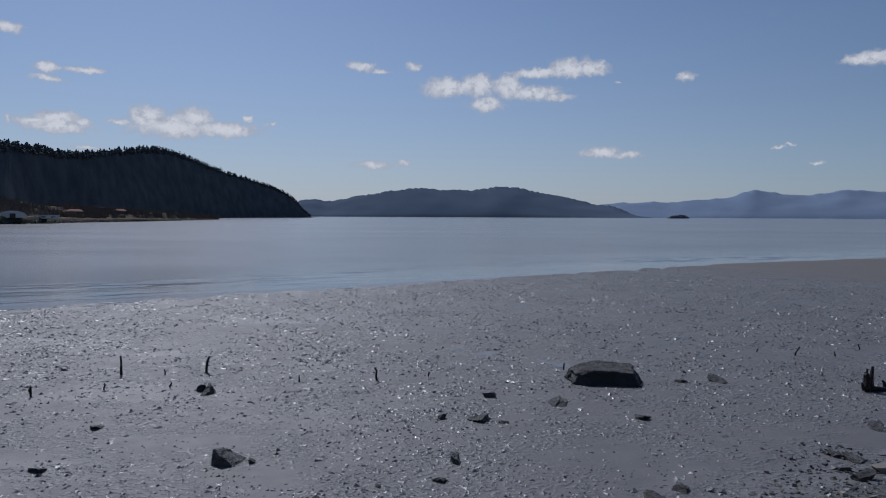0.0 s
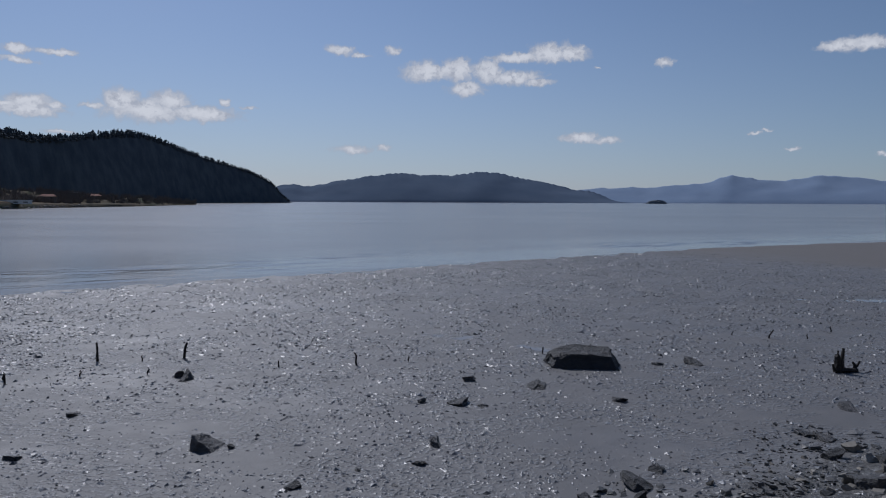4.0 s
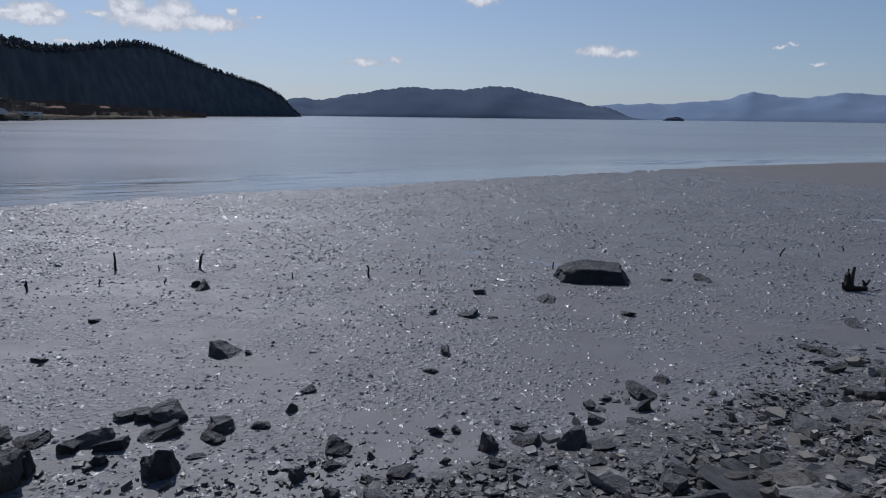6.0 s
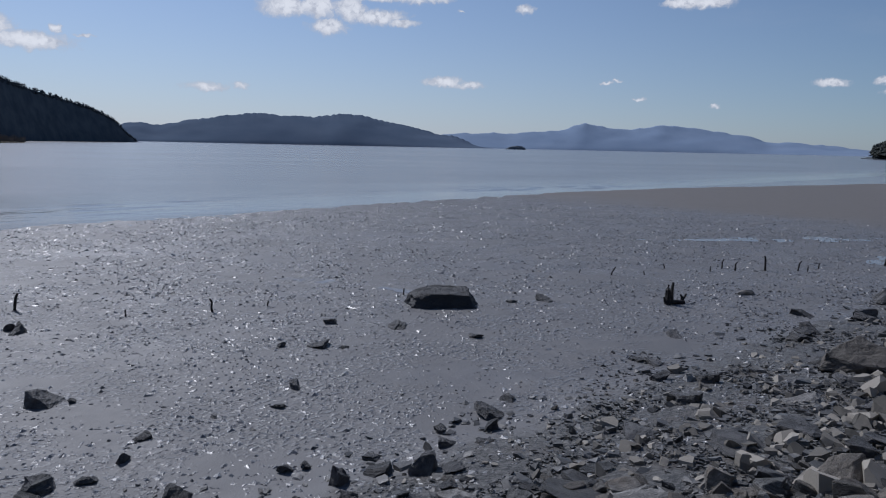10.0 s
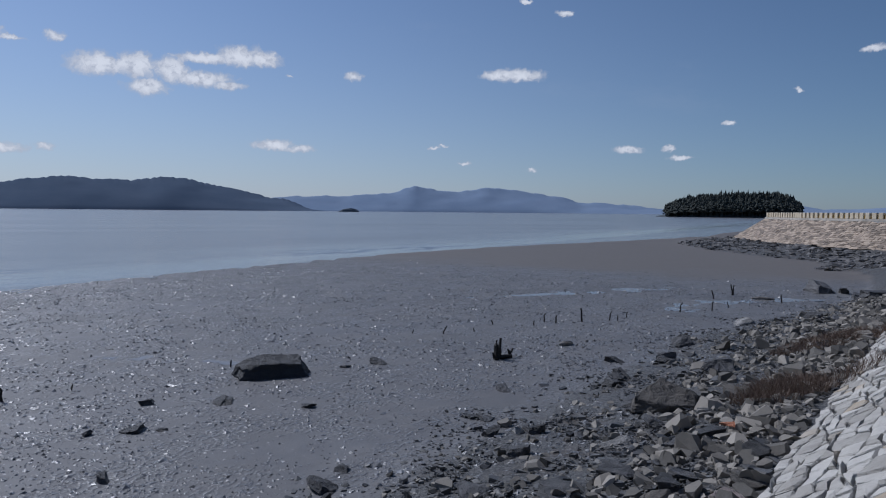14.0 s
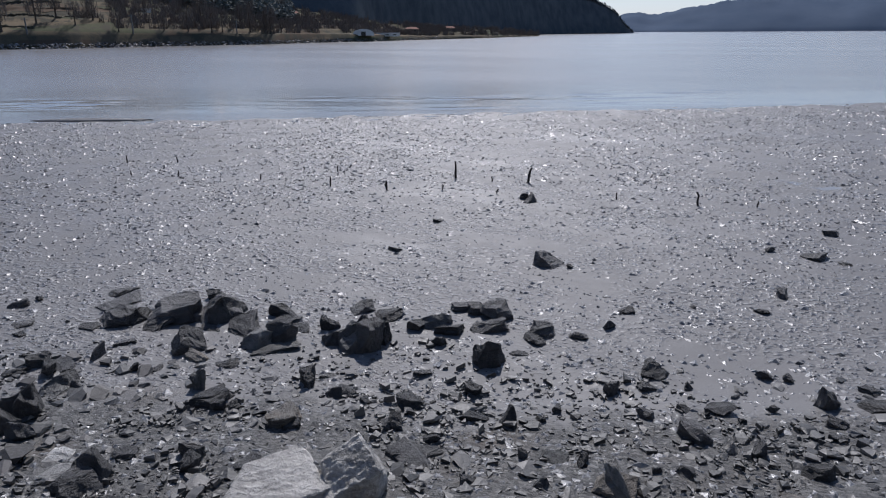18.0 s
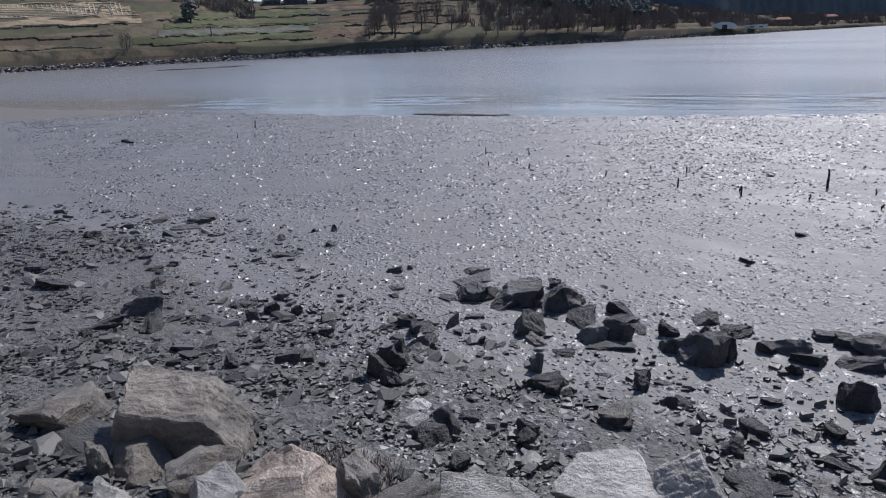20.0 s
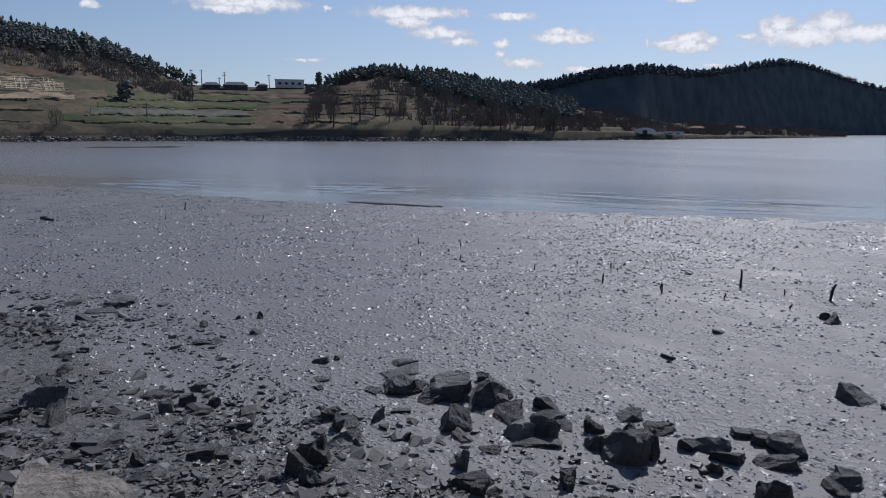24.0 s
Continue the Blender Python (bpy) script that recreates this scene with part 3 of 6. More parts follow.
def tube(points, radii, sides=8, jitter=0.0, rng=None):
    """A tapered bent tube through the points, closed at both ends."""
    bm, rings = bmesh.new(), []
    for k, (p, r) in enumerate(zip(points, radii)):
        a, b = Vector(points[max(k - 1, 0)]), Vector(points[min(k + 1, len(points) - 1)])
        q = (b - a).to_track_quat("Z", "Y")
        ring = []
        for s in range(sides):
            g = 1 + (rng.uniform(-jitter, jitter) if rng is not None else 0)
            ring.append(bm.verts.new(Vector(p) + q @ Vector((math.cos(2 * math.pi * s / sides) * r * g, math.sin(2 * math.pi * s / sides) * r * g, 0))))
        rings.append(ring)
    for a, b in zip(rings, rings[1:]):
        for s in range(sides):
            bm.faces.new((a[s], a[(s + 1) % sides], b[(s + 1) % sides], b[s]))
    bm.faces.new(rings[0][::-1]), bm.faces.new(rings[-1])
    return bm


# plan of the shore: x to the right, y out to sea, z = 0 on the mud
WALL = [(-60, -26), (-14, -4.95), (2.67, 2.76), (16.4, 9.1), (49, 24.6), (53.5, 29), (55, 36), (59, 45), (66, 54.5), (74, 60), (110, 66)]
SHORE_X = [-4900, -200, -90, -55, -45, -38, -31.8, -26.2, -21.1, -16.6, -11.8, -7.5, -1.3, 7.5, 22, 38, 58, 86, 126, 300, 4900]
SHORE_Y = [-400, -20, -5, 5, 10.2, 12.9, 15.8, 18.6, 21.4, 25.0, 28.8, 31.4, 35.9, 42.2, 52.4, 60, 66.5, 77, 103, 180, 1500]
WATER = -0.06


def wall_coords(x, y):
    """Seaward distance from the toe of the sea wall and the length along it."""
    x, y = np.asarray(x, float), np.asarray(y, float)
    best, side, along, run = np.full(x.shape, 1e9), np.zeros(x.shape), np.zeros(x.shape), 0.0
    for (ax, ay), (bx, by) in zip(WALL, WALL[1:]):
        dx, dy = bx - ax, by - ay
        size = math.hypot(dx, dy)
        t = np.clip(((x - ax) * dx + (y - ay) * dy) / size**2, 0, 1)
        d = np.hypot(x - ax - t * dx, y - ay - t * dy)
        sign = np.where((x - ax) * -dy + (y - ay) * dx >= 0, 1.0, -1.0)
        near = d < best
        best, side, along = np.where(near, d, best), np.where(near, sign, side), np.where(near, run + t * size, along)
        run += size
    return best * side, along


def ground_z(x, y):
    """Height of the bare ground."""
    x, y = np.asarray(x, float), np.asarray(y, float)
    s, _ = wall_coords(x, y)
    d = (np.interp(x, SHORE_X, SHORE_Y) - y) * 0.85
    mud = np.where(d > 0, WATER * np.exp(-np.maximum(d, 0) / 6), np.maximum(WATER + 0.02 * d, -1.5))
    wide = np.interp(x, [-30, -18, -14, -9, -2, 15, 24, 30, 40, 46, 70], [5, 7, 7.6, 5.4, 4.6, 5.2, 3.2, 2, 3, 7, 6])
    beach = 0.8 * np.clip(1 - s / wide, 0, 1) ** 1.3
    slope = np.clip(0.8 - s / 1.5, 0.8, 3.1)
    return np.where(s > 0, np.maximum(mud, 0) * 0 + mud * np.clip(s / wide, 0, 1) + beach, slope)

# ---- ground, sea ----


def spread(fine_lo, fine_hi, step, reach, grow=1.13):
    mid = np.arange(fine_lo, fine_hi, step)
    out, d, p = [], step, 0.0
    while True:
        d *= grow
        p += d
        if p > reach:
            break
        out.append(p)
    out = np.array(out)
    return np.concatenate([fine_lo - out[::-1], mid, fine_hi + out])


def bumpy_ground(x, y):
    z = ground_z(x, y)
    s, _ = wall_coords(x, y)
    z = np.where((s < 0) & (np.hypot(x, y) > 20), z - 0.7 * np.clip(-s / 0.6, 0, 1), z)
    near = np.clip((60 - np.hypot(x, y - 10)) / 25, 0, 1)
    on_mud = np.clip(s / 3, 0, 1) * near
    return z + on_mud * (0.012 * wobble(x, y, 0.9, 3) + 0.009 * wobble(x, y, 0.31, 5)) + 0.035 * near * np.clip(1 - np.abs(s - 2.5) / 3, 0, 1) * wobble(x, y, 0.6, 9)


gv, gf = grid(spread(-26, 34, 0.18, 4850), spread(-4, 34, 0.18, 4850), bumpy_ground)
structure("ground", fast_mesh("ground", gv, gf, MUD), "wet grey tidal mudflat with shallow ripples and a rising beach", "mudflat")
AX, AY = math.cos(radians(25.5)), math.sin(radians(25.5))


def wavelets(u, v):
    """Height of the water; u runs along the shore, v out to sea."""
    x, y = u * AX - v * AY, u * AY + v * AX
    out = (y - np.interp(x, SHORE_X, SHORE_Y)) * 0.85
    ahead = np.clip((out - 1.0) / 1.5, 0, 1) * np.clip((12 - out) / 6, 0, 1)
    patch = np.clip(0.2 + 1.3 * wobble(u / 2, v, 3.5, 301), 0, 1)
    return WATER + ahead * patch * 0.06 * (wobble(u / 3.5, v, 0.75, 302) + 0.5 * wobble(u / 2.5, v, 0.4, 303))


def many(lo, hi, step, lo2, hi2, step2, reach):
    inner = np.arange(lo, hi, step)
    outer = spread(lo2, hi2, step2, reach, 1.2)
    return np.concatenate([outer[outer < lo - 0.1], inner, outer[outer > hi + 0.1]])


wv, wf = grid(many(-60, 90, 0.55, -60, 90, 3.0, 4850), many(22, 54, 0.13, 20, 60, 3.0, 4850), wavelets)
wv[:, :2] = np.stack([wv[:, 0] * AX - wv[:, 1] * AY, wv[:, 0] * AY + wv[:, 1] * AX], -1)
wv[:, :2] = np.clip(wv[:, :2], -4850, 4850)
structure("water", fast_mesh("water", wv, wf, SEA), "calm silty grey sea water at low tide", "sea")

# ---- hills and far land: azimuth from +y to the right ----


def landform(name, az0, az1, steps, foot, crest_at, crest, back, mat, label, rows=26, rough=0.06, seed=1, terraces=0.0, foot_z=0.0, jag=None):
    """A hill seen from the shore: foot and crest give the distance of its waterside and ridge, crest its height, all by azimuth."""
    az = np.linspace(az0, az1, steps)
    t = np.linspace(0, 1, rows)
    f0, f1, top = foot(az), crest_at(az), crest(az)
    rise = t**0.85
    r = f0[None] + (f1 - f0)[None] * t[:, None]
    z = top[None] * rise[:, None]
    x, y = r * np.sin(np.radians(az)), r * np.cos(np.radians(az))
    z = z + top.max() * rough * (wobble(x, y, 60 + 0.05 * f1.mean(), seed) + 0.5 * wobble(x, y, 20 + 0.02 * f1.mean(), seed + 1)) * (t * (1 - t) * 4)[:, None]
    if jag:
        z = z + jag(az)[None] * (t**9)[:, None]
    if terraces:
        z = np.where(z > 1, z + terraces * 0.35 * np.sin(z / terraces * 2 * math.pi), z)
    z = z + foot_z * np.interp(az, [-34, -20], [1.0, 0.12])[None] if foot_z else z
    z[0] = -2.0
    tail = []
    for k, drop in ((back * 0.4, 0.75), (back, 0.2), (back * 1.4, -0.1)):
        rr = f1 + k
        tail.append(np.stack([rr * np.sin(np.radians(az)), rr * np.cos(np.radians(az)), z[-1] * drop - 1], -1))
    v = np.concatenate([np.stack([x, y, z], -1), np.array(tail)])
    ny = len(v)
    i = np.arange((ny - 1) * steps).reshape(ny - 1, steps)[:, :-1].ravel()
    me = fast_mesh(name, v.reshape(-1, 3), np.stack([i, i + 1, i + steps + 1, i + steps], -1), mat)
    return structure(name, me, label, "hill"), v[:rows]


def curve(points):
    xs, ys = zip(*points)
    def at(a):
        # a monotone blend of straight pieces, softened
        w = np.linspace(-0.4, 0.4, 5)
        return np.mean([np.interp(np.asarray(a) + d, xs, ys) for d in w], axis=0)
    return at


def crown_tree(rng, clumps=6, low=0.4):
    """A far pine: a stem and an uneven, open crown of small clumps."""
    v, f = [np.array([[0.02, 0, 0], [-0.012, 0.017, 0], [-0.012, -0.017, 0], [0.004, 0, 0.9]])], [np.array([[0, 1, 3], [1, 2, 3], [2, 0, 3]])]
    base = 4
    for k in range(clumps):
        t = (k + rng.uniform(0, 0.8)) / clumps
        cv, cf = clod_shape(rng)
        r = rng.uniform(0.16, 0.3) * (1.15 - 0.6 * t)
        a, off = rng.uniform(0, 6.28), rng.uniform(0.04, 0.26) * (1.1 - 0.8 * t)
        v.append(cv * (r * 1.9, r * 1.9, rng.uniform(0.22, 0.4)) + (off * math.cos(a), off * math.sin(a), low + (0.86 - low) * t))
        f.append(cf + base)
        base += 6
    return np.concatenate(v), np.concatenate(f)


def thicket_shape(rng, stems=12):
    """Bare winter scrub: a fan of thin stems."""
    v, f = [], []
    for k in range(stems):
        a, lean = rng.uniform(0, 6.28), rng.uniform(0.05, 0.5)
        x, y = rng.uniform(-0.35, 0.35, 2)
        tip = (x + lean * math.cos(a), y + lean * math.sin(a), rng.uniform(0.5, 1.0))
        v += [(x + 0.05, y, 0), (x - 0.03, y + 0.04, 0), (x - 0.03, y - 0.04, 0), tip]
        f += [(4 * k, 4 * k + 1, 4 * k + 3), (4 * k + 1, 4 * k + 2, 4 * k + 3), (4 * k + 2, 4 * k, 4 * k + 3)]
    return np.array(v), np.array(f)


rng = np.random.RandomState(13)
CROWNS = [crown_tree(rng) for _ in range(14)]
THICKETS = [thicket_shape(rng) for _ in range(10)]


def woods(name, shapes, field, count, size, keep, mat, label, seed, sink=0.1, smooth=False):
    """Trees strewn over a landform's sheet of points; keep says where, by row (0 foot to 1 crest) and azimuth."""
    r = np.random.RandomState(seed)
    rows, steps = field.shape[:2]
    a, b = r.uniform(0, rows - 1.001, count * 6), r.uniform(0, steps - 1.001, count * 6)
    i, j = a.astype(int), b.astype(int)
    fa, fb = (a - i)[:, None], (b - j)[:, None]
    p = (field[i, j] * (1 - fa) + field[i + 1, j] * fa) * (1 - fb) + (field[i, j + 1] * (1 - fa) + field[i + 1, j + 1] * fa) * fb
    ok = keep(a / (rows - 1), np.degrees(np.arctan2(p[:, 0], p[:, 1])), p)
    p = p[ok][:count]
    h = size * r.uniform(0.65, 1.25, len(p))
    wide = h * r.uniform(0.6, 1.0, len(p))
    rowsp = np.stack([p[:, 0], p[:, 1], p[:, 2] - sink * h, wide, wide, h, r.uniform(0, 6.28, len(p)), r.uniform(-0.06, 0.06, len(p))], -1)
    return tagged(new(name, scatter_mesh(name, shapes, rowsp, mat, smooth)), label, "woods", kind="stuff")


# distant ranges
tan = lambda deg: np.tan(np.radians(deg))
deg_mid = curve([(-13, 1.0), (-10.8, 1.5), (-9.7, 1.2), (-6.9, 1.75), (-4.0, 2.15), (-2.1, 2.38), (0.7, 2.2), (3.0, 2.26), (4.4, 2.5), (6.2, 2.44), (7.9, 2.07), (10.2, 1.66), (12.5, 1.08), (14.3, 0.88), (16.1, 0.05), (17, -0.1)])
deg_far = curve([(13, 1.0), (16.1, 1.22), (18.7, 1.2), (20.8, 1.46), (22.9, 1.58), (24.4, 2.15), (26.4, 1.87), (28.4, 1.68), (30.8, 2.04), (34.5, 1.67), (36.8, 1.32), (38.6, 0.8), (40, 0.92), (41.8, 0.7), (44, 0.48), (45.5, 0.3), (50, 0.4), (54, 0.75), (56.9, 0.38), (58.6, 0.42), (61, 0.75), (66, 0.9), (75, 0.4)])
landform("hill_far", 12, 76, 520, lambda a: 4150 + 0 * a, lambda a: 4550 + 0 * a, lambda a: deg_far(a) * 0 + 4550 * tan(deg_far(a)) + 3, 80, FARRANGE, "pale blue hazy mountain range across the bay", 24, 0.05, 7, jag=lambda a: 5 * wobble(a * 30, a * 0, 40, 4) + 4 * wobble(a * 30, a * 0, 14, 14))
landform("hill_middle", -16, 17.2, 420, lambda a: 2700 + 0 * a, lambda a: 3050 + 0 * a, lambda a: np.maximum(3050 * tan(deg_mid(a)), -6) + 3, 150, MIDRANGE, "wooded ridge across the bay, coloured blue-grey for haze", 28, 0.06, 8, jag=lambda a: 3 * wobble(a * 30, a * 0, 22, 5) + 2.5 * wobble(a * 30, a * 0, 7, 15))

# wooded hill on the near shore
deg_wood = curve([(-60, 3.0), (-50, 3.1), (-43, 3.2), (-41, 3.35), (-39.7, 3.62), (-37.5, 4.2), (-35.3, 4.6), (-33, 4.75), (-31.4, 4.68), (-29.7, 4.4), (-28.2, 4.38), (-26, 4.68), (-23.6, 5.15), (-22, 5.05), (-20.7, 4.57), (-19.5, 4.08), (-17.8, 3.41), (-16, 2.9), (-14.25, 2.35), (-12.6, 1.55), (-11.9, 0.7), (-11.3, -0.1), (-9.5, -0.3)])
foot_wood = curve([(-60, 330), (-40, 340), (-33, 370), (-28, 520), (-22, 760), (-16, 1050), (-11, 1230), (-9, 1250)])
crest_wood = lambda a: foot_wood(a) * (1 + 0.85 * np.maximum(tan(deg_wood(a)), 0.01))
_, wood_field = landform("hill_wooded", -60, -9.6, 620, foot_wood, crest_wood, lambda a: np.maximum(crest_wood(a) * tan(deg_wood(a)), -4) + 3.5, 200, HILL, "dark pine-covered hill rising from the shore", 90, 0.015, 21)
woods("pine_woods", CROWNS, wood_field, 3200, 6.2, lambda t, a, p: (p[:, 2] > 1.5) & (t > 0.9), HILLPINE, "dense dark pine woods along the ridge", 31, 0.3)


# farmland and knolls on the left
deg_farm = curve([(-125, 5.0), (-100, 6.5), (-90, 6.9), (-82, 6.7), (-80.4, 6.55), (-78.7, 6.3), (-76.9, 6.1), (-74.7, 5.6), (-73.8, 5.25), (-72.1, 4.5), (-70.1, 3.75), (-69.0, 3.2), (-66, 3.12), (-62, 3.1), (-59.5, 3.2), (-57.5, 3.6), (-56.1, 4.1), (-54.2, 4.35), (-51.9, 4.2), (-49.6, 4.2), (-46.8, 3.65), (-43.5, 3.15), (-41.7, 2.6), (-39.9, 2.1), (-37, 1.6), (-34, 1.1), (-31, 0.7), (-27, 0.45), (-22, 0.35), (-19, 0.1)])
foot_farm = curve([(-125, 190), (-83, 203), (-72, 208), (-54, 207), (-40, 242), (-31, 305), (-23, 415), (-18, 590)])
crest_farm = curve([(-125, 330), (-83, 350), (-68, 330), (-54, 330), (-40, 345), (-31, 385), (-23, 480), (-18, 640)])
_, farm_field = landform("hill_farmland", -124, -18.4, 320, foot_farm, crest_farm, lambda a: crest_farm(a) * tan(deg_farm(a)) + 1.5, 130, FARM, "terraced brown and green farmland above the shore", 44, 0.02, 41, 1.6, 2.5)


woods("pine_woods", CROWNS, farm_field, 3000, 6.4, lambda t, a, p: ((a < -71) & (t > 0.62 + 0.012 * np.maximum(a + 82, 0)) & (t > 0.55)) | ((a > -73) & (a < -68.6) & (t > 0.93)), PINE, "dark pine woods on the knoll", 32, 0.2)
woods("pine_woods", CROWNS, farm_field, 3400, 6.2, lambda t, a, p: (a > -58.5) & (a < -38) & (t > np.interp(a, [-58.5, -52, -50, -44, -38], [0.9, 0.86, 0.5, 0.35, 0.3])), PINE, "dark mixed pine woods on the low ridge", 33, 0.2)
woods("scrub", THICKETS, farm_field, 4200, 3.6, lambda t, a, p: ((a > -51) & (a < -36) & (t > 0.06) & (t < 0.6)) | ((a > -60) & (t > 0.12) & (wobble(p[:, 0], p[:, 1], 14, 77) > 0.1)) | ((a < -69) & (t > 0.45) & (t < 0.8)) | ((a > -40) & (t > 0.1) & (wobble(p[:, 0], p[:, 1], 18, 79) > -0.2)), BARE, "bare brown winter scrub and thickets", 34)

# rocky embankment along the far water's edge
r = np.random.RandomState(5)
fa = r.uniform(-95, -26, 3000)
fr = foot_farm(fa) + r.uniform(-0.8, 1.6, len(fa))
fz = np.clip((fr - foot_farm(fa)) * 0.7, -0.2, 1.7)
fs = r.uniform(0.25, 0.7, len(fa))
SMALL = [rock_shape(r, 1, 6, 0.8, 0.05, (0.4, 0.7)) for _ in range(8)]
tagged(new("embankment_rocks", scatter_mesh("embankment_rocks", SMALL, np.stack([fr * np.sin(np.radians(fa)), fr * np.cos(np.radians(fa)), fz, fs, fs, fs * 0.8, r.uniform(0, 6, len(fa)), r.uniform(-0.4, 0.4, len(fa))], -1), FAR_ROCK)), "pale and dark rocks armouring the far shore", "rocks", kind="stuff")

# pine island
isle = curve([(44.8, 0), (45.3, 2), (47, 4.5), (49, 6), (52, 6), (54, 5), (55.1, 2), (55.6, 0)])
_, isle_field = landform("hill_island", 44.6, 55.8, 90, lambda a: 800 - 26 * np.sin((a - 44.6) / 11.2 * math.pi), lambda a: 840 + 0 * a, lambda a: isle(a) * 1.6 + 0.4, 45, HILL, "low wooded island off the shore", 10, 0.1, 51)
isle_top = curve([(45.2, 12), (46.2, 21), (48.3, 27), (50.3, 29), (51.9, 27.5), (53.5, 28.5), (54.5, 23), (55.1, 14)])
r = np.random.RandomState(6)
ia = r.uniform(45.3, 55.0, 1500)
it = r.uniform(0.05, 1.6, len(ia))
ir = 800 - 26 * np.sin((ia - 44.6) / 11.2 * math.pi) + it * 30
ih = isle_top(ia) * r.uniform(0.8, 1.04, len(ia)) * np.clip(0.45 + it * 0.55, 0, 1)
iw = r.uniform(8, 13, len(ia))
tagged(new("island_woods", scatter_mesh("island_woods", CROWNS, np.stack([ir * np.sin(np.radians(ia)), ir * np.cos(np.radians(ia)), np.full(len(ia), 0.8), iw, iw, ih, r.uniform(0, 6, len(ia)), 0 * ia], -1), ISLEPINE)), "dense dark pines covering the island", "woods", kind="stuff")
sv, sf = BALLS[3][0] * (0.5, 0.5, 0.42) * (1 + 0.16 * wobble(BALLS[3][0][:, 0] * 2, BALLS[3][0][:, 1] * 2, 0.5, 3)[:, None]), BALLS[3][1]
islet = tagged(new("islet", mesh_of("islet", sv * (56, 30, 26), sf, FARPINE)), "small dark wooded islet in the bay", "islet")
islet.location = (1900 * math.sin(radians(19.2)), 1900 * math.cos(radians(19.2)), -1)

# ---- sea wall ----
RUN = [0.0]
for (ax, ay), (bx, by) in zip(WALL, WALL[1:]):
    RUN.append(RUN[-1] + math.hypot(bx - ax, by - ay))


def on_wall(u, s):
    """Plan position at length u along the toe of the wall and s metres to its landward side, with the way along it."""
    k = min(max(int(np.searchsorted(RUN, u)) - 1, 0), len(WALL) - 2)
    (ax, ay), (bx, by) = WALL[k], WALL[k + 1]
    size = RUN[k + 1] - RUN[k]
    dx, dy = (bx - ax) / size, (by - ay) / size
    t = u - RUN[k]
    # round the corners a little
    soft = 2.5
    if k < len(WALL) - 2 and size - t < soft:
        (cx, cy) = WALL[k + 2]
        n = RUN[k + 2] - RUN[k + 1]
        m = 0.5 * (1 - (size - t) / soft)
        dx, dy = dx * (1 - m) + (cx - bx) / n * m, dy * (1 - m) + (cy - by) / n * m
    elif k and t < soft:
        (cx, cy) = WALL[k - 1]
        n = RUN[k] - RUN[k - 1]
        m = 0.5 * (1 - t / soft)
        dx, dy = dx * (1 - m) + (ax - cx) / n * m, dy * (1 - m) + (ay - cy) / n * m
    n = math.hypot(dx, dy)
    dx, dy = dx / n, dy / n
    (px, py) = (ax + (bx - ax) / size * t, ay + (by - ay) / size * t)
    return px + dy * s, py - dx * s, dx, dy


SLOPE = 1.5
RISE = 2.3


def slope_point(u, v, out):
    """A point of the stone face: u along, v metres up the slope, out from it."""
    c, s = SLOPE / math.hypot(SLOPE, 1), 1 / math.hypot(SLOPE, 1)
    x, y, dx, dy = on_wall(u, v * c - out * s)
    return (x, y, 0.8 + v * s + out * c)


def wavy(u, row):
    return 0.05 * math.sin(u * 2.1 + row * 1.7) + 0.04 * math.sin(u * 5.3 + row * 2.9) + 0.02 * math.sin(u * 11.0 + row)


def stone_verts(u0, u1, row, high, skew0, skew1, r, gap=0.011):
    """A split stone in its course: an uneven outline, a chamfered face, sides down into the bedding."""
    um = (u0 + u1) / 2 + r.uniform(-0.06, 0.06)
    lo, hi = row * high, (row + 1) * high
    ring = [(u0 + gap, lo + wavy(u0, row) + gap), (um, lo + wavy(um, row) + gap), (u1 - gap, lo + wavy(u1, row) + gap),
            (u1 + skew1 - gap, hi + wavy(u1, row + 1) - gap), (um + (skew0 + skew1) / 2, hi + wavy(um, row + 1) - gap), (u0 + skew0 + gap, hi + wavy(u0, row + 1) - gap)]
    cu, cv = sum(p[0] for p in ring) / 6, sum(p[1] for p in ring) / 6
    tip_u, tip_v, base = r.uniform(-0.05, 0.05), r.uniform(-0.07, 0.05), r.uniform(0.025, 0.045)
    top = [(cu + (p[0] - cu) * r.uniform(0.86, 0.97), cv + (p[1] - cv) * r.uniform(0.84, 0.96)) for p in ring]
    verts = [slope_point(u, v, -0.06) for u, v in ring] + [slope_point(u, v, base * 0.55 + (u - cu) * tip_u + (v - cv) * tip_v) for u, v in ring]
    verts += [slope_point(u, v, base + (u - cu) * tip_u + (v - cv) * tip_v + r.uniform(-0.012, 0.012)) for u, v in top]
    verts.append(slope_point(cu, cv, base + r.uniform(-0.005, 0.03)))
    return verts


STONE_FACES = [(k, (k + 1) % 6, (k + 1) % 6 + 6, k + 6) for k in range(6)] + [(k + 6, (k + 1) % 6 + 6, (k + 1) % 6 + 12, k + 12) for k in range(6)] + [(k + 12, (k + 1) % 6 + 12, 18) for k in range(6)]
LONG = math.hypot(SLOPE, 1) * RISE
r = np.random.RandomState(8)
wall = structure("wall_sea", None, "sloping sea wall of pale split granite stones", "sea wall")
single, joined = [], {True: ([], []), False: ([], [])}
START, NEAR_A, NEAR_B = RUN[1] + 3.0, RUN[2] - 1.6, RUN[2] + 17.0
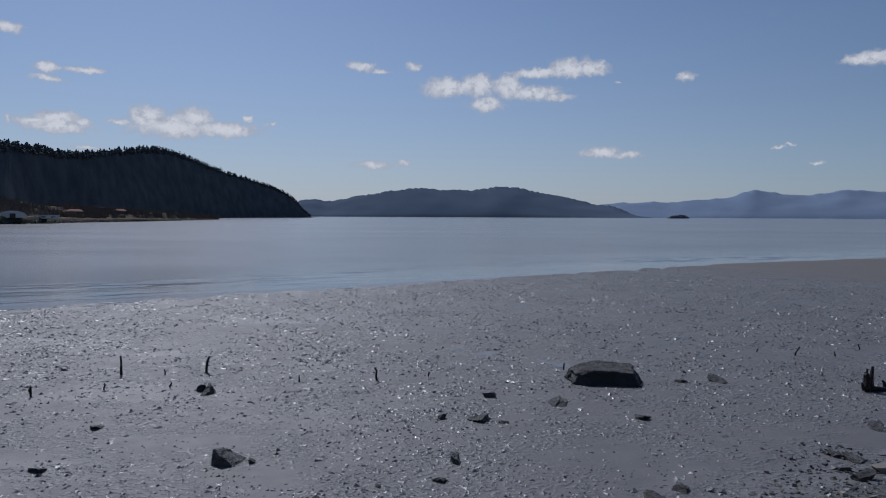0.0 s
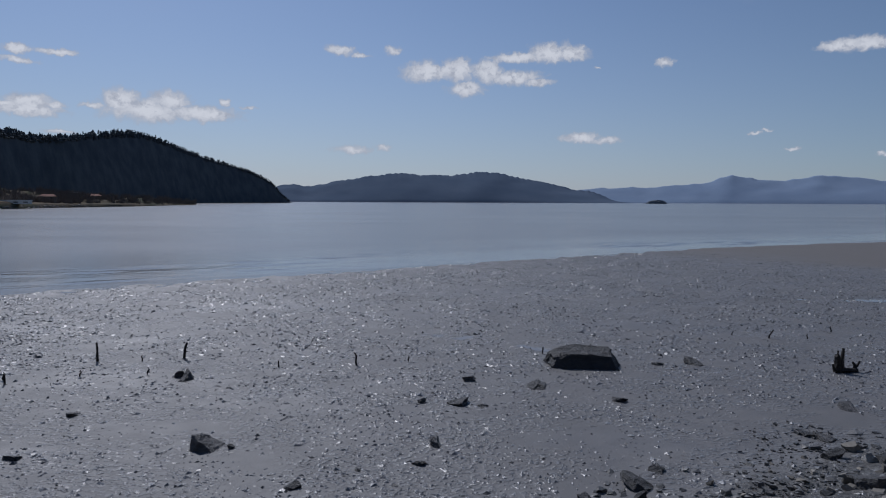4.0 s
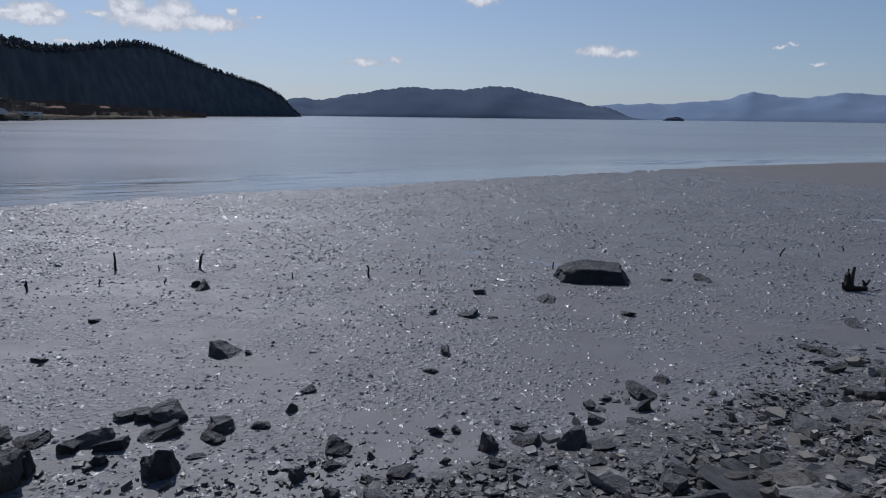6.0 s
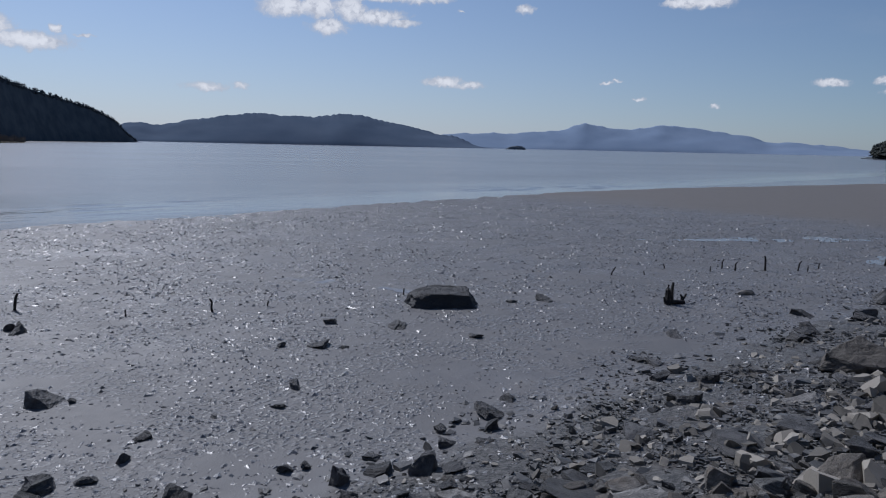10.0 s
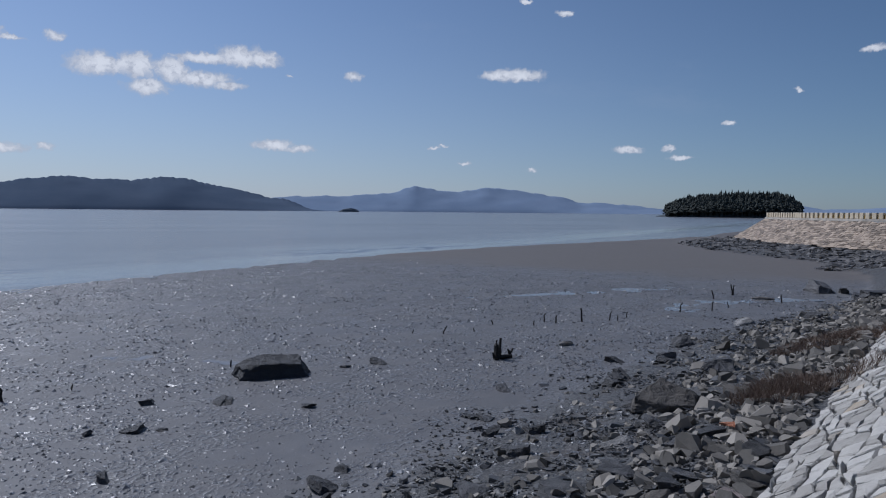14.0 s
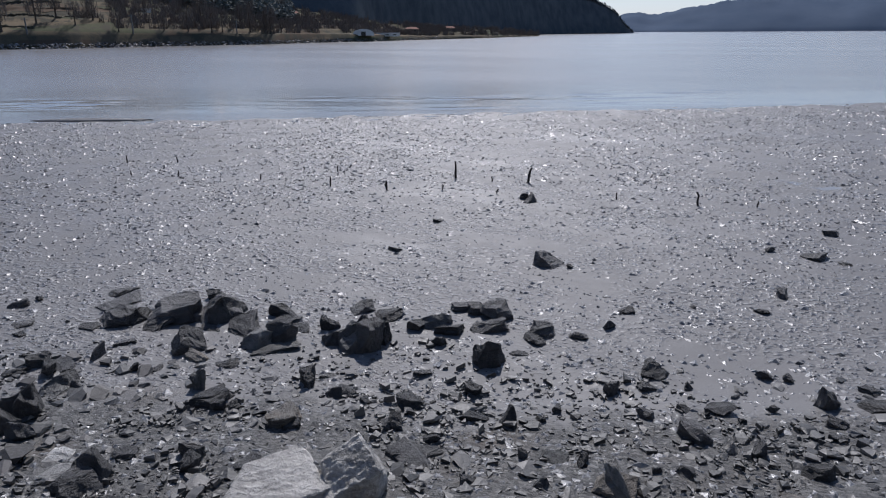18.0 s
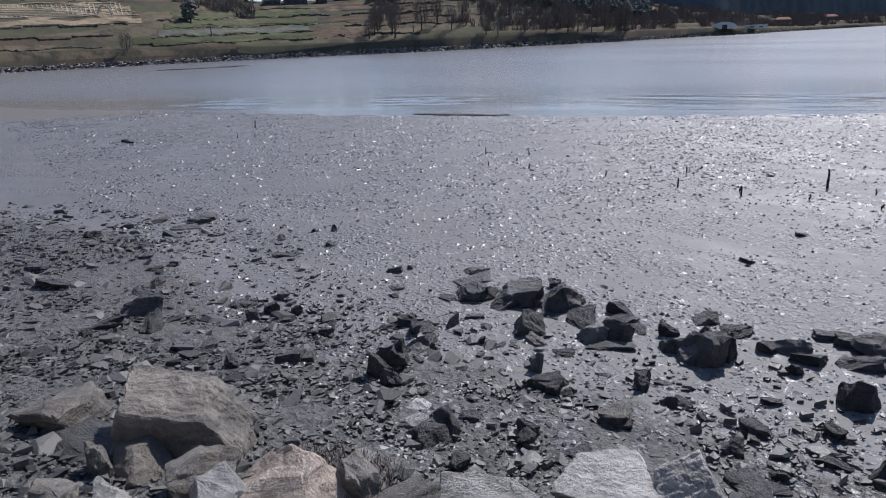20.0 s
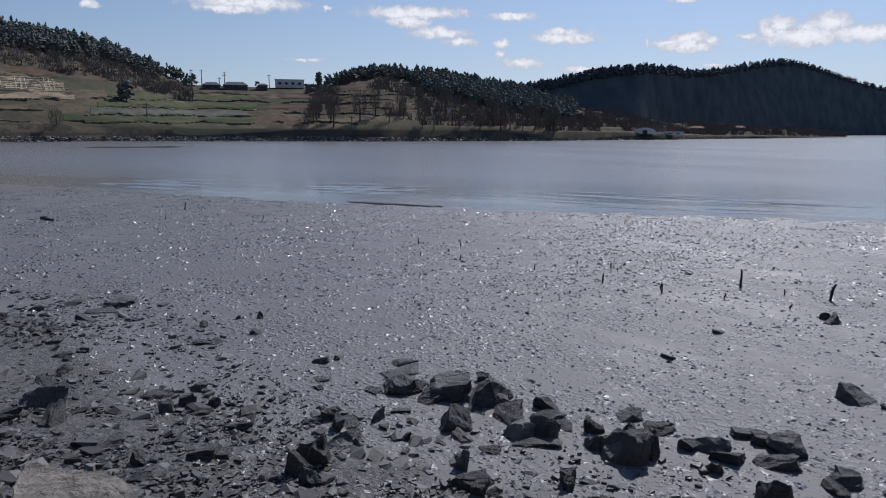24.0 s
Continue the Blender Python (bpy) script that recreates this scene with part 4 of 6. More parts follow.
for fine in (True, False):
    high = 0.16 if fine else 0.28
    rows = int(LONG / high)
    for row in range(rows):
        for lo, hi in (((NEAR_A, NEAR_B),) if fine else ((START, NEAR_A), (NEAR_B, RUN[-1] - 8))):
            u, skew = lo + r.uniform(-0.3, 0), 0.0
            while u < hi:
                size = r.uniform(0.16, 0.44) if fine else r.uniform(0.28, 0.7)
                nxt = r.uniform(-0.1, 0.06)
                v = stone_verts(u, u + size, row, high, skew, nxt, r)
                if fine and len(single) < 300 and row < 14 and u < RUN[2] + 6:
                    single.append(v)
                else:
                    rest_v, rest_f = joined[u < RUN[3] + 18]
                    base = len(rest_v)
                    rest_v += v
                    rest_f += [tuple(q + base for q in fc) for fc in STONE_FACES]
                u, skew = u + size, nxt
for v in single:
    part("stone", mesh_of("stone", v, STONE_FACES, WALL_STONE), None, wall)
for close, mat, label in ((True, WALL_NEAR, "pale grey split stones along the wall"), (False, WALL_STUFF, "tan stones of the farther wall")):
    tagged(part("stones", mesh_of("stones", *joined[close], mat), None, wall, label), kind="stuff")
us = np.linspace(START, RUN[-1] - 6, 260)
cv = []
for s_, z_ in ((3.3, 3.0), (3.3, 3.22), (3.95, 3.22), (3.95, 3.0)):
    cv.append([(*on_wall(u, s_)[:2], z_) for u in us])
cv = np.array(cv).reshape(-1, 3)
n = len(us)
cf = [(k * n + i, k * n + i + 1, (k + 1) % 4 * n + i + 1, (k + 1) % 4 * n + i) for k in range(4) for i in range(n - 1)]
part("coping", mesh_of("coping", cv, cf, CONCRETE), None, wall, "weathered concrete coping")
rv = np.array([[(*on_wall(u, s_)[:2], 3.12) for u in us] for s_ in (3.96, 9.5)]).reshape(-1, 3)
structure("road", mesh_of("road", rv, [(i, i + 1, n + i + 1, n + i) for i in range(n - 1)], ASPHALT), "narrow paved road on top of the sea wall", "road")

barrier = tagged(new("roadside_barrier"), "cream and ochre concrete barrier blocks along the wall road", "barrier")
block = bmesh.new()
box(block, (0.46, 0.3, 0.52), (0, 0, 0.26), 0, 0.03)
block_me = bpy.data.meshes.new("block")
block.to_mesh(block_me), block.free()
block_me.materials.append(BARRIER)
filler = bmesh.new()
box(filler, (0.3, 0.12, 0.34), (0, 0, 0.17))
filler_me = bpy.data.meshes.new("spacer")
filler.to_mesh(filler_me), filler.free()
filler_me.materials.append(OCHRE)
u = RUN[4] - 8
while u < RUN[-1] - 20:
    for me, shift in ((block_me, 0.0), (filler_me, 0.375)):
        x, y, dx, dy = on_wall(u + shift, 3.62)
        ob = part(me.name, me, None, barrier)
        ob.matrix_local = pose(x, y, 3.22, 0, 0, math.degrees(math.atan2(dy, dx)))
    u += 0.75

# ---- beach rocks: x, y, width, height, tone ----
MUD_ROCKS_A = [
    (0.92, 13.06, 0.23, 0.1, 'd'), (2.16, 12.53, 0.44, 0.08, 'd'), (0.64, 11.58, 0.45, 0.08, 'd'), (1.03, 11.35, 0.2, 0.04, 'd'),
    (0.0, 11.59, 0.14, 0.07, 'd'), (5.09, 14.24, 0.23, 0.06, 'd'), (5.88, 14.3, 0.42, 0.09, 'd'), (3.48, 11.66, 0.27, 0.05, 'd'),
    (-2.71, 9.44, 0.1, 0.05, 'd'), (3.06, 8.52, 0.23, 0.06, 'd'), (2.64, 8.05, 0.36, 0.11, 'd'), (2.51, 7.54, 0.19, 0.12, 'd'),
    (1.93, 7.66, 0.16, 0.06, 'd'), (1.87, 7.21, 0.24, 0.09, 'd'), (1.47, 6.49, 0.27, 0.18, 'd'), (1.72, 6.48, 0.31, 0.04, 'd'),
    (-2.98, 4.89, 0.25, 0.05, 'd'), (-2.9, 4.42, 0.21, 0.08, 'd'),
]
MUD_ROCKS_B = [
    (-2.45, 3.97, 0.37, 0.07, 'd'), (1.14, 5.95, 0.11, 0.07, 'd'), (1.6, 5.96, 0.16, 0.08, 'd'), (1.85, 6.12, 0.16, 0.03, 'd'),
    (2.32, 7.12, 0.2, 0.03, 'd'), (0.92, 4.54, 0.13, 0.07, 'd'), (0.04, 4.06, 0.22, 0.12, 'w'), (-0.87, 4.14, 0.28, 0.12, 'g'),
    (1.18, 3.56, 0.44, 0.18, 't'), (0.34, 3.81, 0.28, 0.19, 'g'), (1.63, 4.41, 0.37, 0.31, 'd'), (2.09, 4.84, 0.45, 0.17, 'd'),
    (2.66, 5.19, 0.7, 0.08, 'd'), (3.19, 5.2, 0.56, 0.06, 'g'), (2.95, 4.3, 0.39, 0.06, 'g'), (2.7, 4.28, 0.19, 0.17, 'w'),
    (2.72, 5.47, 0.34, 0.11, 'd'), (4.04, 6.7, 0.42, 0.06, 'd'),
]
MUD_ROCKS_C = [
    (5.56, 8.73, 0.24, 0.12, 'd'), (5.8, 9.84, 0.24, 0.05, 'd'), (5.97, 9.6, 0.29, 0.06, 'd'), (7.29, 11.09, 0.34, 0.07, 'd'),
    (0.28, 4.46, 0.21, 0.03, 'g'), (2.34, 5.63, 0.23, 0.05, 'd'), (3.1, 5.84, 0.3, 0.04, 'd'),
]
RIPRAP_ROCKS_A = [
    (3.14, 4.92, 0.58, 0.06, 'p'), (3.8, 4.66, 0.38, 0.05, 'g'), (3.74, 4.15, 0.31, 0.26, 'p'), (4.1, 4.01, 0.29, 0.16, 'd'),
    (4.79, 4.58, 0.58, 0.2, 'b'), (11.2, 9.19, 0.61, 0.17, 'd'), (6.4, 6.82, 0.48, 0.08, 'p'), (5.23, 7.6, 0.43, 0.14, 'd'),
    (6.08, 8.36, 0.36, 0.14, 'd'), (7.87, 6.18, 0.34, 0.06, 'o'), (5.5, 4.31, 0.31, 0.06, 'k'), (13.76, 12.63, 0.56, 0.24, 'd'),
    (11.71, 11.28, 0.41, 0.13, 'd'), (3.06, 3.31, 0.19, 0.17, 'y'), (3.3, 3.08, 0.19, 0.09, 'y'), (4.69, 5.79, 0.59, 0.09, 'd'),
    (5.51, 5.83, 0.39, 0.11, 'd'), (4.34, 4.78, 0.35, 0.1, 'd'),
]
RIPRAP_ROCKS_B = [
    (5.46, 5.07, 0.3, 0.12, 'd'), (5.84, 5.14, 0.34, 0.09, 'd'), (4.97, 4.15, 0.25, 0.11, 'd'), (6.02, 4.51, 0.36, 0.1, 'g'),
    (6.84, 5.06, 0.32, 0.15, 'd'), (3.22, 4.0, 0.38, 0.04, 'd'), (2.87, 3.96, 0.28, 0.11, 'd'), (3.53, 3.7, 0.24, 0.07, 'g'),
    (2.7, 3.4, 0.25, 0.05, 'd'), (2.31, 3.28, 0.24, 0.09, 'g'), (2.7, 3.08, 0.2, 0.05, 'd'), (6.69, 6.07, 0.34, 0.13, 'd'),
    (7.35, 6.25, 0.41, 0.12, 'd'), (7.43, 7.25, 0.44, 0.12, 'd'), (8.1, 8.33, 0.4, 0.12, 'd'), (9.2, 10.17, 0.35, 0.13, 'd'),
    (11.02, 12.12, 0.39, 0.11, 'd'),
]
CORNER_ROCKS_A = [
    (29.64, 19.6, 1.47, 0.53, 'd'), (29.88, 18.56, 0.59, 0.27, 'd'), (27.63, 16.38, 0.64, 0.21, 'd'), (26.97, 15.34, 1.03, 0.29, 'd'),
    (13.84, 12.69, 0.44, 0.25, 'd'), (11.27, 9.39, 0.54, 0.25, 'd'), (11.83, 11.37, 0.42, 0.19, 'd'), (18.39, 14.43, 0.59, 0.2, 'p'),
    (9.78, 10.61, 0.42, 0.13, 'd'), (5.96, 8.55, 0.27, 0.12, 'p'), (19.97, 13.24, 0.48, 0.18, 'd'), (18.92, 11.77, 0.48, 0.14, 'd'),
    (9.88, 10.64, 0.37, 0.17, 'd'), (14.37, 9.3, 0.23, 0.11, 'w'),
]
CLUSTER_ROCKS_A = [
    (-3.63, 4.81, 0.16, 0.07, 'd'), (-3.36, 4.74, 0.11, 0.04, 'd'), (-4.34, 2.45, 0.3, 0.14, 'd'), (-4.7, 2.54, 0.23, 0.03, 'w'),
    (-4.51, 2.98, 0.18, 0.06, 'd'), (-3.85, 2.37, 0.18, 0.08, 'd'), (-3.88, 3.05, 0.17, 0.11, 'd'), (-3.76, 4.03, 0.29, 0.12, 'g'),
    (-3.52, 3.3, 0.21, 0.03, 'd'), (-8.6, 0.55, 0.16, 0.07, 'd'), (-11.04, 0.53, 0.46, 0.13, 'd'), (-12.25, 0.4, 0.31, 0.06, 'd'),
    (-14.57, 3.73, 0.55, 0.11, 'd'), (-2.98, 4.9, 0.22, 0.06, 'd'), (-3.18, 5.53, 0.18, 0.03, 'd'), (-2.47, 4.05, 0.38, 0.07, 'd'),
]
FOOT_ROCKS_A = [
    (-6.24, 0.12, 0.75, 0.2, 'b'), (-5.51, 0.15, 0.69, 0.07, 'd'), (-4.96, 0.39, 0.45, 0.16, 'g'), (-4.5, 0.66, 0.46, 0.2, 'g'),
    (-4.02, 1.09, 0.7, 0.31, 't'), (-4.17, 0.69, 0.38, 0.26, 'w'), (-3.93, 1.55, 0.31, 0.27, 'g'), (-3.26, 2.16, 0.58, 0.21, 'p'),
    (-3.48, 1.59, 0.56, 0.14, 'g'), (-4.47, 0.1, 0.39, 0.12, 'p'), (-4.71, -0.21, 0.32, 0.18, 'g'), (-5.08, 0.14, 0.23, 0.2, 'g'),
]
SHORE_ROCKS_A = [
    (-8.83, 4.88, 0.22, 0.09, 'd'), (-8.79, 5.13, 0.11, 0.06, 'd'), (-8.2, 4.52, 0.26, 0.03, 'd'), (-7.92, 4.32, 0.11, 0.03, 'd'),
    (-7.41, 4.84, 0.23, 0.04, 'd'), (-8.0, 5.81, 0.36, 0.06, 'd'), (-7.73, 5.54, 0.53, 0.06, 'd'), (-7.21, 5.11, 0.39, 0.17, 'd'),
    (-7.1, 5.25, 0.37, 0.16, 'd'), (-6.65, 5.5, 0.66, 0.2, 'd'), (-6.72, 5.23, 0.37, 0.08, 'd'), (-7.0, 6.07, 0.2, 0.08, 'd'),
    (-6.7, 6.21, 0.16, 0.12, 'd'), (-6.14, 5.77, 0.5, 0.28, 'd'), (-6.04, 5.43, 0.3, 0.03, 'd'), (-5.61, 5.55, 0.39, 0.14, 'd'),
    (-5.82, 4.89, 0.31, 0.24, 'd'), (-5.57, 4.77, 0.23, 0.08, 'g'),
]
SHORE_ROCKS_B = [
    (-5.47, 6.14, 0.35, 0.13, 'd'), (-5.32, 5.95, 0.4, 0.05, 'd'), (-5.05, 5.54, 0.32, 0.22, 'd'), (-5.21, 5.37, 0.37, 0.17, 's'),
    (-5.05, 5.93, 0.25, 0.03, 'd'), (-4.95, 5.37, 0.46, 0.04, 's'), (-5.17, 4.8, 0.23, 0.04, 'd'), (-6.6, 4.31, 0.17, 0.15, 'd'),
    (-7.03, 3.69, 0.23, 0.04, 'd'), (-7.13, 4.08, 0.12, 0.05, 'd'), (-6.66, 3.8, 0.21, 0.15, 'd'), (-6.71, 3.99, 0.25, 0.05, 'd'),
    (-6.23, 3.57, 0.28, 0.06, 's'), (-6.1, 3.69, 0.1, 0.1, 'd'), (-5.95, 4.26, 0.11, 0.09, 'd'), (-5.76, 4.39, 0.17, 0.03, 'd'),
    (-5.95, 3.09, 0.3, 0.22, 'd'), (-5.59, 2.82, 0.18, 0.15, 'd'),
]
SHORE_ROCKS_C = [
    (-5.04, 4.26, 0.16, 0.19, 's'), (-4.68, 4.11, 0.35, 0.11, 'd'), (-6.63, 4.71, 0.22, 0.03, 'd'), (-4.15, 4.87, 0.16, 0.16, 'd'),
    (-4.5, 4.0, 0.14, 0.09, 'd'), (-4.74, 6.09, 0.2, 0.14, 'd'), (-4.67, 6.71, 0.32, 0.12, 's'), (-4.41, 6.35, 0.14, 0.11, 'd'),
    (-4.27, 6.69, 0.33, 0.07, 'd'), (-4.48, 5.75, 0.23, 0.14, 'd'), (-4.12, 5.79, 0.43, 0.31, 'd'), (-3.97, 6.03, 0.23, 0.24, 'd'),
    (-4.35, 5.91, 0.27, 0.11, 'd'), (-3.79, 6.53, 0.21, 0.09, 'd'), (-3.61, 6.69, 0.37, 0.13, 's'), (-3.36, 6.63, 0.27, 0.09, 'd'),
    (-3.32, 6.24, 0.14, 0.1, 'd'), (-3.49, 7.37, 0.35, 0.07, 'd'),
]
SHORE_ROCKS_D = [
    (-3.26, 7.32, 0.29, 0.11, 'd'), (-3.04, 7.28, 0.36, 0.2, 'd'), (-2.97, 6.88, 0.38, 0.11, 'd'), (-2.36, 7.05, 0.3, 0.13, 'd'),
    (-3.06, 9.47, 0.4, 0.19, 'd'), (-5.54, 9.1, 0.19, 0.05, 'd'), (-4.02, 5.06, 0.18, 0.03, 's'), (-14.37, 3.53, 0.62, 0.1, 'd'),
    (-13.89, 3.14, 0.48, 0.04, 'd'), (-14.17, 1.53, 0.29, 0.14, 'd'), (-12.92, 2.16, 0.24, 0.08, 'd'), (-12.18, 2.04, 0.31, 0.06, 'd'),
    (-12.98, 1.81, 0.15, 0.07, 'd'), (-11.44, 2.28, 0.22, 0.07, 'd'), (-11.35, 1.93, 0.25, 0.04, 'd'), (-10.51, 1.79, 0.24, 0.1, 'd'),
    (-10.15, 2.23, 0.16, 0.05, 'd'), (-10.07, 1.46, 0.35, 0.05, 'd'),
]
SHORE_ROCKS_E = [
    (-9.29, 1.28, 0.44, 0.21, 'd'), (-8.78, 0.83, 0.36, 0.12, 'd'), (-8.41, 1.23, 0.32, 0.2, 'd'), (-8.75, 1.59, 0.32, 0.04, 'd'),
    (-8.93, 2.5, 0.34, 0.07, 'd'), (-8.41, 2.71, 0.25, 0.15, 'd'), (-8.18, 2.96, 0.18, 0.13, 'd'), (-8.25, 2.41, 0.15, 0.13, 'd'),
    (-8.99, 3.08, 0.25, 0.08, 's'), (-11.84, 4.3, 0.21, 0.06, 'd'), (-11.85, 4.95, 0.13, 0.07, 'd'), (-11.67, 5.29, 0.15, 0.11, 'd'),
    (-10.84, 4.78, 0.22, 0.07, 'd'), (-10.88, 3.87, 0.26, 0.06, 'd'), (-10.77, 4.06, 0.2, 0.03, 'd'), (-7.42, 1.55, 0.26, 0.06, 'd'),
    (-7.26, 2.86, 0.27, 0.09, 'd'), (-6.7, 2.24, 0.25, 0.15, 'd'),
]
SHORE_ROCKS_F = [
    (-6.58, 2.4, 0.22, 0.07, 's'), (-6.81, 1.64, 0.21, 0.13, 'd'), (-6.42, 1.53, 0.16, 0.04, 'd'), (-7.7, 2.06, 0.18, 0.05, 'd'),
    (-5.83, 2.8, 0.23, 0.24, 'd'), (-8.0, 3.66, 0.11, 0.03, 'd'), (-8.1, 3.15, 0.11, 0.04, 'd'),
]
NEAR_ROCKS_A = [
    (-2.33, 6.97, 0.23, 0.1, 's'), (-1.93, 7.11, 0.18, 0.05, 'd'), (-1.67, 7.53, 0.14, 0.09, 'd'), (-1.59, 8.1, 0.19, 0.07, 'd'),
    (-1.01, 6.57, 0.3, 0.13, 'd'), (-0.99, 6.22, 0.17, 0.05, 'd'), (-1.31, 6.0, 0.19, 0.12, 'd'), (-0.63, 6.39, 0.09, 0.06, 'd'),
    (0.06, 6.99, 0.14, 0.07, 'd'), (0.26, 7.01, 0.12, 0.06, 'd'), (0.59, 6.53, 0.17, 0.19, 'd'), (1.0, 7.08, 0.17, 0.05, 'd'),
    (0.2, 9.51, 0.2, 0.09, 'd'), (-0.03, 8.8, 0.16, 0.04, 'd'), (-0.83, 8.61, 0.11, 0.03, 'd'), (-0.9, 5.58, 0.14, 0.07, 'd'),
    (-0.6, 5.86, 0.15, 0.06, 'd'), (-0.29, 6.03, 0.25, 0.07, 'd'),
]
NEAR_ROCKS_B = [
    (-0.46, 5.34, 0.27, 0.14, 'd'), (-0.18, 5.23, 0.16, 0.07, 'p'), (-0.4, 5.82, 0.07, 0.05, 'd'), (-0.11, 5.84, 0.09, 0.04, 'd'),
    (0.15, 6.22, 0.08, 0.05, 'd'), (0.05, 5.22, 0.18, 0.12, 'd'), (0.65, 6.11, 0.15, 0.08, 'd'), (0.65, 5.83, 0.17, 0.04, 'd'),
    (1.01, 6.67, 0.25, 0.08, 'd'), (0.45, 5.03, 0.18, 0.11, 'd'), (-0.45, 4.64, 0.16, 0.07, 'd'), (-0.65, 4.57, 0.08, 0.05, 'd'),
    (-0.85, 4.18, 0.26, 0.18, 'p'), (-1.19, 4.44, 0.11, 0.1, 'd'), (-1.44, 4.44, 0.21, 0.04, 's'), (-1.63, 4.34, 0.11, 0.08, 'd'),
    (-2.0, 4.93, 0.12, 0.15, 'd'), (-1.74, 5.1, 0.1, 0.06, 'd'),
]
NEAR_ROCKS_C = [
    (-1.66, 5.35, 0.11, 0.06, 'd'), (-2.31, 4.9, 0.21, 0.05, 'd'), (-2.61, 6.05, 0.28, 0.26, 'd'), (-2.53, 5.4, 0.2, 0.12, 'd'),
    (-2.41, 6.38, 0.19, 0.03, 'd'), (-1.89, 3.8, 0.13, 0.09, 'd'), (-1.39, 4.0, 0.13, 0.07, 'd'), (-2.97, 4.89, 0.19, 0.08, 'd'),
    (-2.44, 4.32, 0.15, 0.05, 'd'), (-2.53, 3.99, 0.28, 0.03, 'd'), (-2.85, 4.41, 0.12, 0.12, 'd'), (-3.74, 3.97, 0.21, 0.12, 's'),
    (-3.63, 3.99, 0.18, 0.07, 'd'), (-4.69, 4.01, 0.29, 0.08, 'd'), (-4.4, 4.04, 0.17, 0.07, 'd'), (-5.04, 4.26, 0.16, 0.15, 's'),
    (-3.72, 4.7, 0.15, 0.09, 'd'), (-4.05, 4.75, 0.13, 0.14, 'd'),
]
NEAR_ROCKS_D = [
    (-7.0, 3.91, 0.21, 0.16, 'd'), (-6.29, 3.67, 0.33, 0.13, 's'), (-6.01, 3.09, 0.31, 0.27, 'd'), (-4.4, 2.58, 0.29, 0.2, 'd'),
    (-4.95, 2.72, 0.21, 0.03, 'w'), (-4.01, 3.19, 0.18, 0.12, 'd'),
]
LUMP_ROCKS_A = [
    (-4.61, 13.18, 0.36, 0.15, 'd'), (-4.82, 13.45, 0.2, 0.13, 'd'), (-5.7, 10.98, 0.19, 0.04, 'd'), (-2.37, 6.78, 0.27, 0.07, 'd'),
]
ROCK_LISTS = [LUMP_ROCKS_A, MUD_ROCKS_A, MUD_ROCKS_B, MUD_ROCKS_C, RIPRAP_ROCKS_A, RIPRAP_ROCKS_B, CORNER_ROCKS_A, CLUSTER_ROCKS_A, FOOT_ROCKS_A, SHORE_ROCKS_A, SHORE_ROCKS_B, SHORE_ROCKS_C, SHORE_ROCKS_D, SHORE_ROCKS_E, SHORE_ROCKS_F, NEAR_ROCKS_A, NEAR_ROCKS_B, NEAR_ROCKS_C, NEAR_ROCKS_D]

r = np.random.RandomState(17)
SHAPES = [rock_shape(r, 4, 9, 1.0, 0.07, (0.36, 0.68), [((r.uniform(-0.6, 0.6), r.uniform(-0.5, 0.3), 1), r.uniform(0.2, 0.4))]) for _ in range(24)]
BLOCKS = [rock_shape(r, 4, 9, r.uniform(0.5, 0.8), 0.06, (0.32, 0.66)) for _ in range(10)]
KINDS = {"d": "dark wet slate rock lying on the mud", "g": "grey slate rock lying on the beach", "p": "pale grey weathered rock on the beach", "w": "white broken rock among dark stones",
         "t": "large tan and grey boulder on the beach", "b": "dark brown flat-topped boulder", "k": "pinkish pale rock beside larger boulders", "y": "yellowish tan stone among dark riprap",
         "o": "orange-red broken brick among the stones", "s": "broad flat grey slate slab on the beach"}
cache = {}


def beach_rock(x, y, wide, tall, tone, k, sink=0.2):
    """A stone on the beach or mud; alike stones share their mesh."""
    shapes = BLOCKS if tone in "spk" or k % 3 == 0 else SHAPES
    key = (tone, k % len(shapes), shapes is BLOCKS)
    if key not in cache:
        cache[key] = mesh_of("rock", *shapes[key[1]], ROCK[tone])
    ob = tagged(new("brick" if tone == "o" else "rock", cache[key]), KINDS[tone], "brick" if tone == "o" else "rock", "beach rocks")
    top = np.array([v.co.z for v in cache[key].vertices]).max()
    turn = (k * 67) % 360
    ob.matrix_world = pose(x, y, float(ground_z(x, y)) - sink * tall, 7 * math.sin(k * 1.7), 7 * math.cos(k * 2.3), turn) @ Matrix.Diagonal((wide * 1.15, wide * (0.88 + 0.2 * math.sin(k)), tall * 1.3 / top, 1))
    return ob


count = 0
for some in ROCK_LISTS:
    for x, y, wide, tall, tone in some:
        beach_rock(x, y, wide, tall, tone, count * 7 + int(wide * 100), -0.25 if tone == "o" else 0.2)
        count += 1


def hero(name, x, y, size, tone, seed, label, turn=0.0, cuts=9, depth=(0.4, 0.72), sink=0.1, tilt=0.0, category="boulder", planes=(), rough=0.045):
    rr = np.random.RandomState(seed)
    v, fc = rock_shape(rr, 7, cuts, 1.0, rough, depth, planes)
    v = v / (v.max(0) - v.min(0)) * size
    ob = tagged(new(name, mesh_of(name, v, fc, ROCK[tone])), label, category)
    ob.matrix_world = pose(x, y, float(ground_z(x, y)) - sink * size[2], 0, tilt, turn)
    return ob


